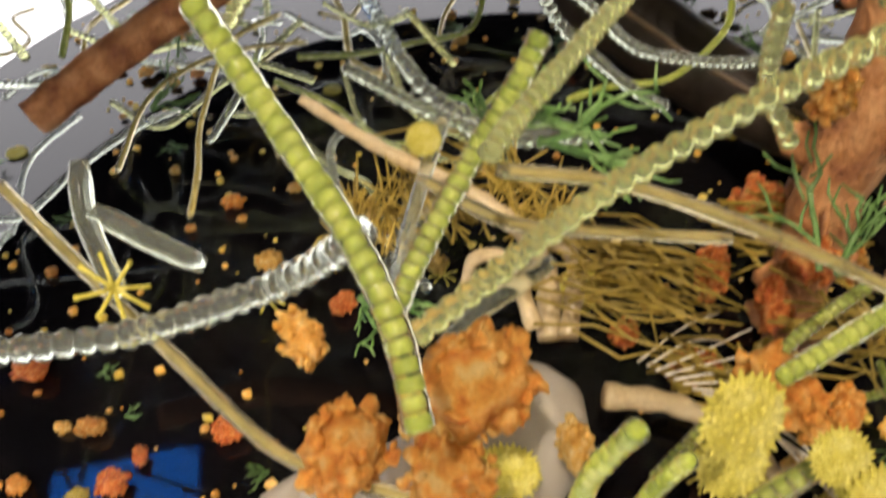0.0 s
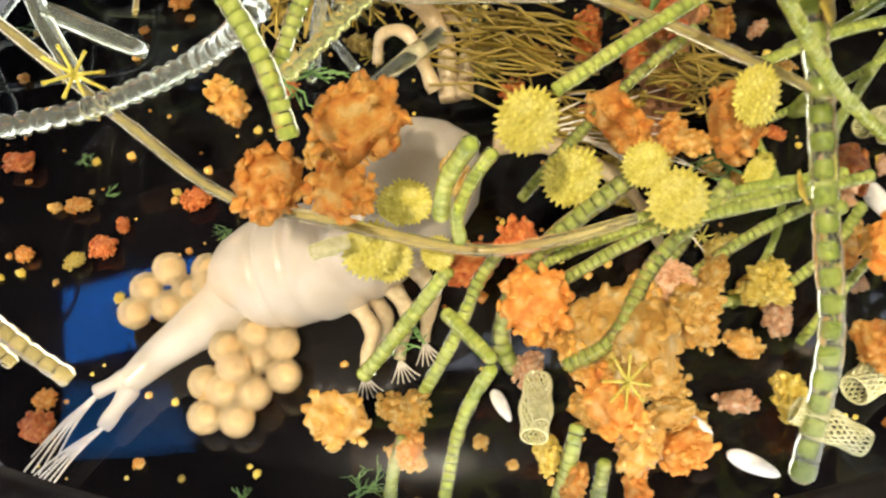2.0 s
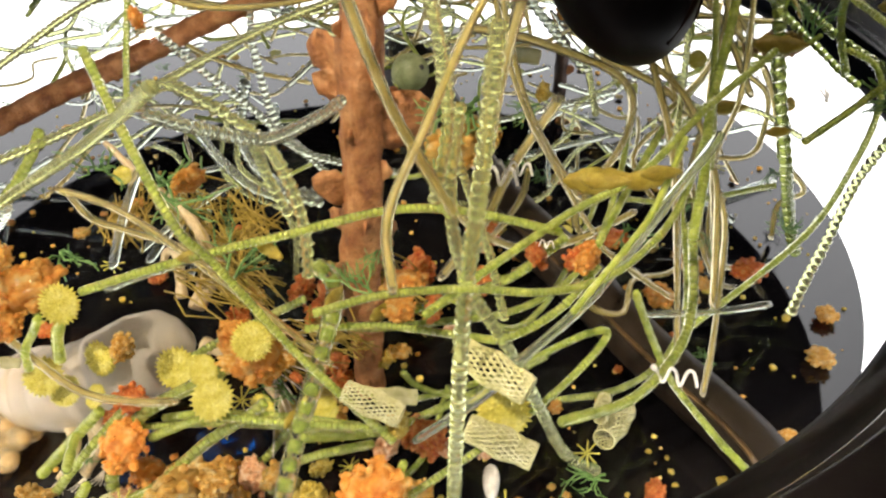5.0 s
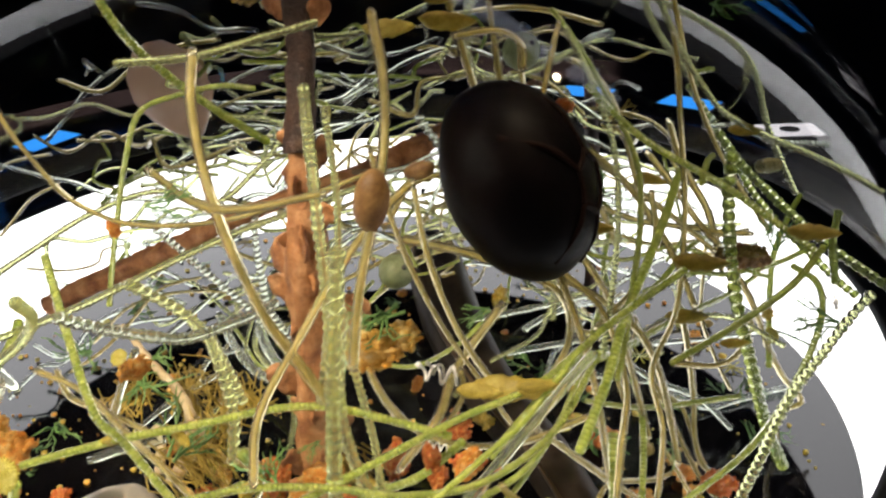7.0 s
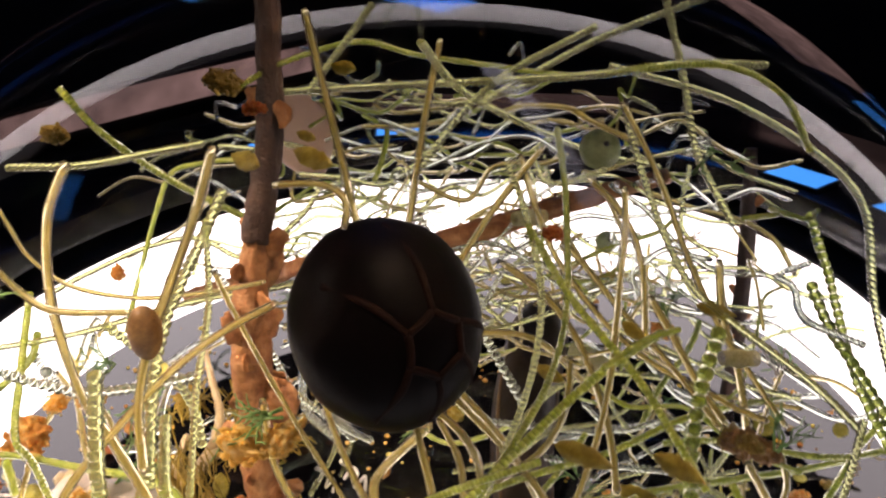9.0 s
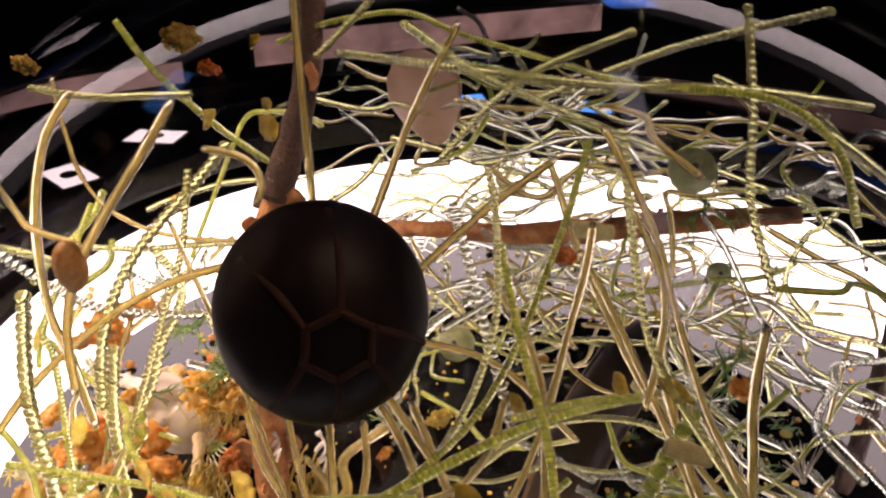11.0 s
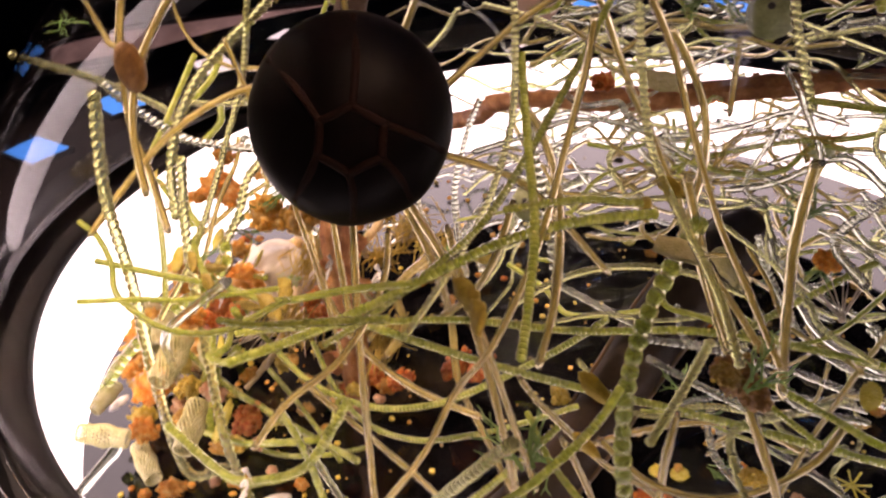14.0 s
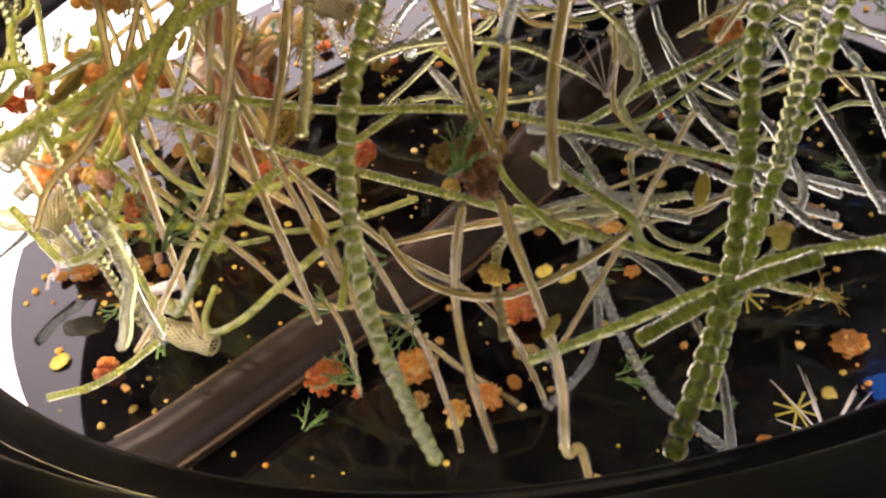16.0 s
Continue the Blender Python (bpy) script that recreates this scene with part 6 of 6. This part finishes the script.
green_ball((0.101, -0.066, 0.246), 0.0195)
green_ball((0.116, 0.250, 0.273), 0.0145)
pale_bud((-0.218, 0.012, 0.417), 0.0640)
worm((0.377, -0.366, 0.164), 0.0173)
worm((0.269, -0.371, 0.279), 0.0073)
worm((0.216, -0.237, 0.244), 0.0198)
worm((0.237, -0.278, 0.279), 0.0137)
slipper((0.077, -0.561, 0.041), 0.0153)
slipper((-0.056, -0.501, 0.041), 0.0117)
slipper((0.051, -0.539, 0.056), 0.0082)
slipper((0.242, -0.378, 0.010), 0.0209)
hub_mat((0.462, 0.004, 0.276), 0.0271)
hair_brush((0.577, 0.189, 0.151), 0.0263)
hair_brush((0.440, 0.088, 0.315), 0.0215)
moss_bundle((-0.007, -0.309, 0.149), 0.056, 65, 1)
moss_bundle((0.110, -0.240, 0.103), 0.048, 55, 2)
moss_bundle((0.041, -0.331, 0.081), 0.044, 50, 3)
moss_bundle((0.101, -0.346, 0.133), 0.040, 40, 4)

clump((0.058, -0.457, 0.074), 0.0200, 'pink')
clump((0.079, -0.459, 0.085), 0.0170, 'amber')
clump((0.104, -0.470, 0.074), 0.0150, 'yellowish')
clump((0.061, -0.487, 0.075), 0.0200, 'amber')
clump((0.033, -0.484, 0.065), 0.0170, 'pink')
clump((0.088, -0.498, 0.065), 0.0150, 'amber')
clump((0.112, -0.526, 0.044), 0.0200, 'yellowish')
clump((0.039, -0.514, 0.056), 0.0170, 'amber')
clump((0.075, -0.528, 0.056), 0.0150, 'pink')
clump((0.049, -0.541, 0.046), 0.0200, 'amber')
clump((0.015, -0.514, 0.056), 0.0170, 'yellowish')
clump((0.053, -0.365, 0.050), 0.0173, 'yellowish')
clump((0.145, -0.425, 0.000), 0.0173, 'yellowish')
clump((0.071, -0.414, 0.083), 0.0138, 'yellowish')
clump((0.066, -0.307, 0.000), 0.0151, 'yellowish')
clump((0.138, -0.321, 0.000), 0.0113, 'amber')
clump((0.087, -0.445, 0.052), 0.0138, 'yellowish')
clump((0.123, -0.280, 0.046), 0.0158, 'yellowish')
clump((0.202, -0.386, 0.057), 0.0108, 'pink')
clump((0.113, -0.398, 0.082), 0.0135, 'orange')
clump((0.074, -0.308, 0.079), 0.0128, 'yellowish')
clump((0.100, -0.288, 0.078), 0.0173, 'amber')
clump((0.158, -0.243, 0.074), 0.0156, 'orange')
clump((0.181, -0.254, 0.076), 0.0108, 'pink')
clump((0.105, -0.273, 0.046), 0.0123, 'amber')
clump((0.093, -0.338, 0.048), 0.0107, 'amber')
clump((0.102, -0.421, 0.051), 0.0134, 'yellowish')
clump((-0.117, -0.501, 0.058), 0.0170, 'amber')
clump((-0.112, -0.525, 0.059), 0.0140, 'orange')
clump((-0.025, -0.471, 0.076), 0.0180, 'orange')
clump((-0.011, -0.494, 0.077), 0.0190, 'amber')
clump((-0.038, -0.493, 0.067), 0.0150, 'pink')
clump((-0.007, -0.523, 0.067), 0.0200, 'amber')
clump((-0.037, -0.541, 0.058), 0.0160, 'yellowish')
clump((0.014, -0.547, 0.057), 0.0180, 'pink')
clump((0.006, -0.516, 0.088), 0.0160, 'yellowish')
clump((-0.026, -0.561, 0.059), 0.0140, 'orange')
clump((0.033, -0.534, 0.067), 0.0170, 'amber')
net_shell((-0.041, -0.526, 0.089), 0.0190, 75)
clump((0.456, 0.003, 0.277), 0.0165, 'olive')
clump((0.470, -0.008, 0.289), 0.0165, 'olive')
clump((0.440, 0.013, 0.268), 0.0165, 'olive')


net_shell((0.345, -0.310, 0.036), 0.0270, 70)
net_shell((0.175, -0.515, 0.030), 0.0250, 25)
clump((0.491, 0.007, 0.212), 0.0120, 'yellowish')
ray_star((0.463, 0.211, 0.006), 0.0170)
moss_bundle((-0.110, -0.190, 0.126), 0.050, 60, 11)
moss_bundle((-0.060, -0.160, 0.106), 0.044, 50, 12)
moss_bundle((-0.150, -0.240, 0.146), 0.040, 44, 13)
moss_bundle((-0.040, -0.230, 0.126), 0.040, 44, 14)
# amber swellings on the stalks by the shell
for x, y, z, r, tilt in ((0.247, -0.398, 0.482, 0.0112, 12), (0.212, -0.240, 0.440, 0.0075, 70)):
    v, f = ico(3)
    ob = thing("stalk_swelling", mesh_of("stalk_swelling", [(q[0] * r, q[1] * r, q[2] * r * 1.9) for q in v], f, M["node"]), "amber-brown oval swelling on a stalk by the shell", "swelling", "stalk swellings")
    ob.matrix_world = pose(x, y, z, 0, tilt, 0)


# crumbs scattered over the floor
rng = random.Random(77)
for colour, count in (("amber", 260), ("yellowish", 220), ("orange", 120)):
    pieces = []
    for k in range(count):
        a, d = rng.uniform(0, 6.283), 0.60 * math.sqrt(rng.random())
        x, y = d * math.cos(a), d * math.sin(a)
        s = rng.choice((0.0012, 0.0016, 0.002, 0.003, 0.0042))
        v, f = ico(1)
        pieces.append(([(x + q[0] * s * rng.uniform(0.7, 1.3), y + q[1] * s * rng.uniform(0.7, 1.3), s * 0.5 + q[2] * s * 0.7) for q in v], f))
    thing("crumbs", mesh_of("crumbs", *merge(*pieces), M[colour], False), CLUMP_WORD[colour] + " crumbs scattered over the black floor", "crumbs", kind="stuff")

# finer filaments in the back of the tangle
rng = random.Random(5)
for k in range(250):
    a = rng.uniform(0.1, 3.3)
    d = rng.uniform(0.12, 0.50)
    base = Vector((d * math.cos(a), d * math.sin(a) * 0.95, 0))
    z = rng.choice((rng.uniform(0.03, 0.30), rng.uniform(0.25, 0.52))) * (1 - 0.25 * d / 0.6)
    pts = []
    heading = rng.uniform(0, 6.283)
    p = base + Vector((0, 0, z))
    for j in range(5):
        pts.append(p.copy())
        heading += rng.uniform(-0.8, 0.8)
        p = p + Vector((math.cos(heading) * 0.055, math.sin(heading) * 0.055, rng.uniform(-0.03, 0.03)))
        p.z = max(0.01, p.z)
    if max(Vector((q.x, q.y)).length / 0.62 for q in pts) > 1 or any((q.x ** 2 + q.y ** 2) / 0.39 + (max(q.z - 0.197, 0) / 0.46) ** 2 > 1 for q in pts):
        continue
    strand(rng.choice(("bead", "bead", "seg", "tan", "tan", "clear_bead", "clear")), rng.uniform(0.0022, 0.0038), [tuple(q) for q in pts], "fine filaments in the back")

# small debris and tufts over the back of the floor
rng = random.Random(31)
for k in range(90):
    a, d = rng.uniform(-0.25, 3.4), 0.56 * math.sqrt(rng.uniform(0.06, 1.0))
    x, y = d * math.cos(a), d * math.sin(a)
    roll = rng.random()
    if roll < 0.55:
        clump((x, y, 0.0), rng.uniform(0.005, 0.013), rng.choice(("amber", "orange", "olive", "yellowish")))
    elif roll < 0.75:
        tuft((x, y, 0.003), rng.uniform(0.012, 0.022))
    elif roll < 0.88:
        tuft((x, y, rng.uniform(0.05, 0.22)), rng.uniform(0.016, 0.028))
    else:
        spiky_disc((x, y, 0.0), rng.uniform(0.007, 0.011))
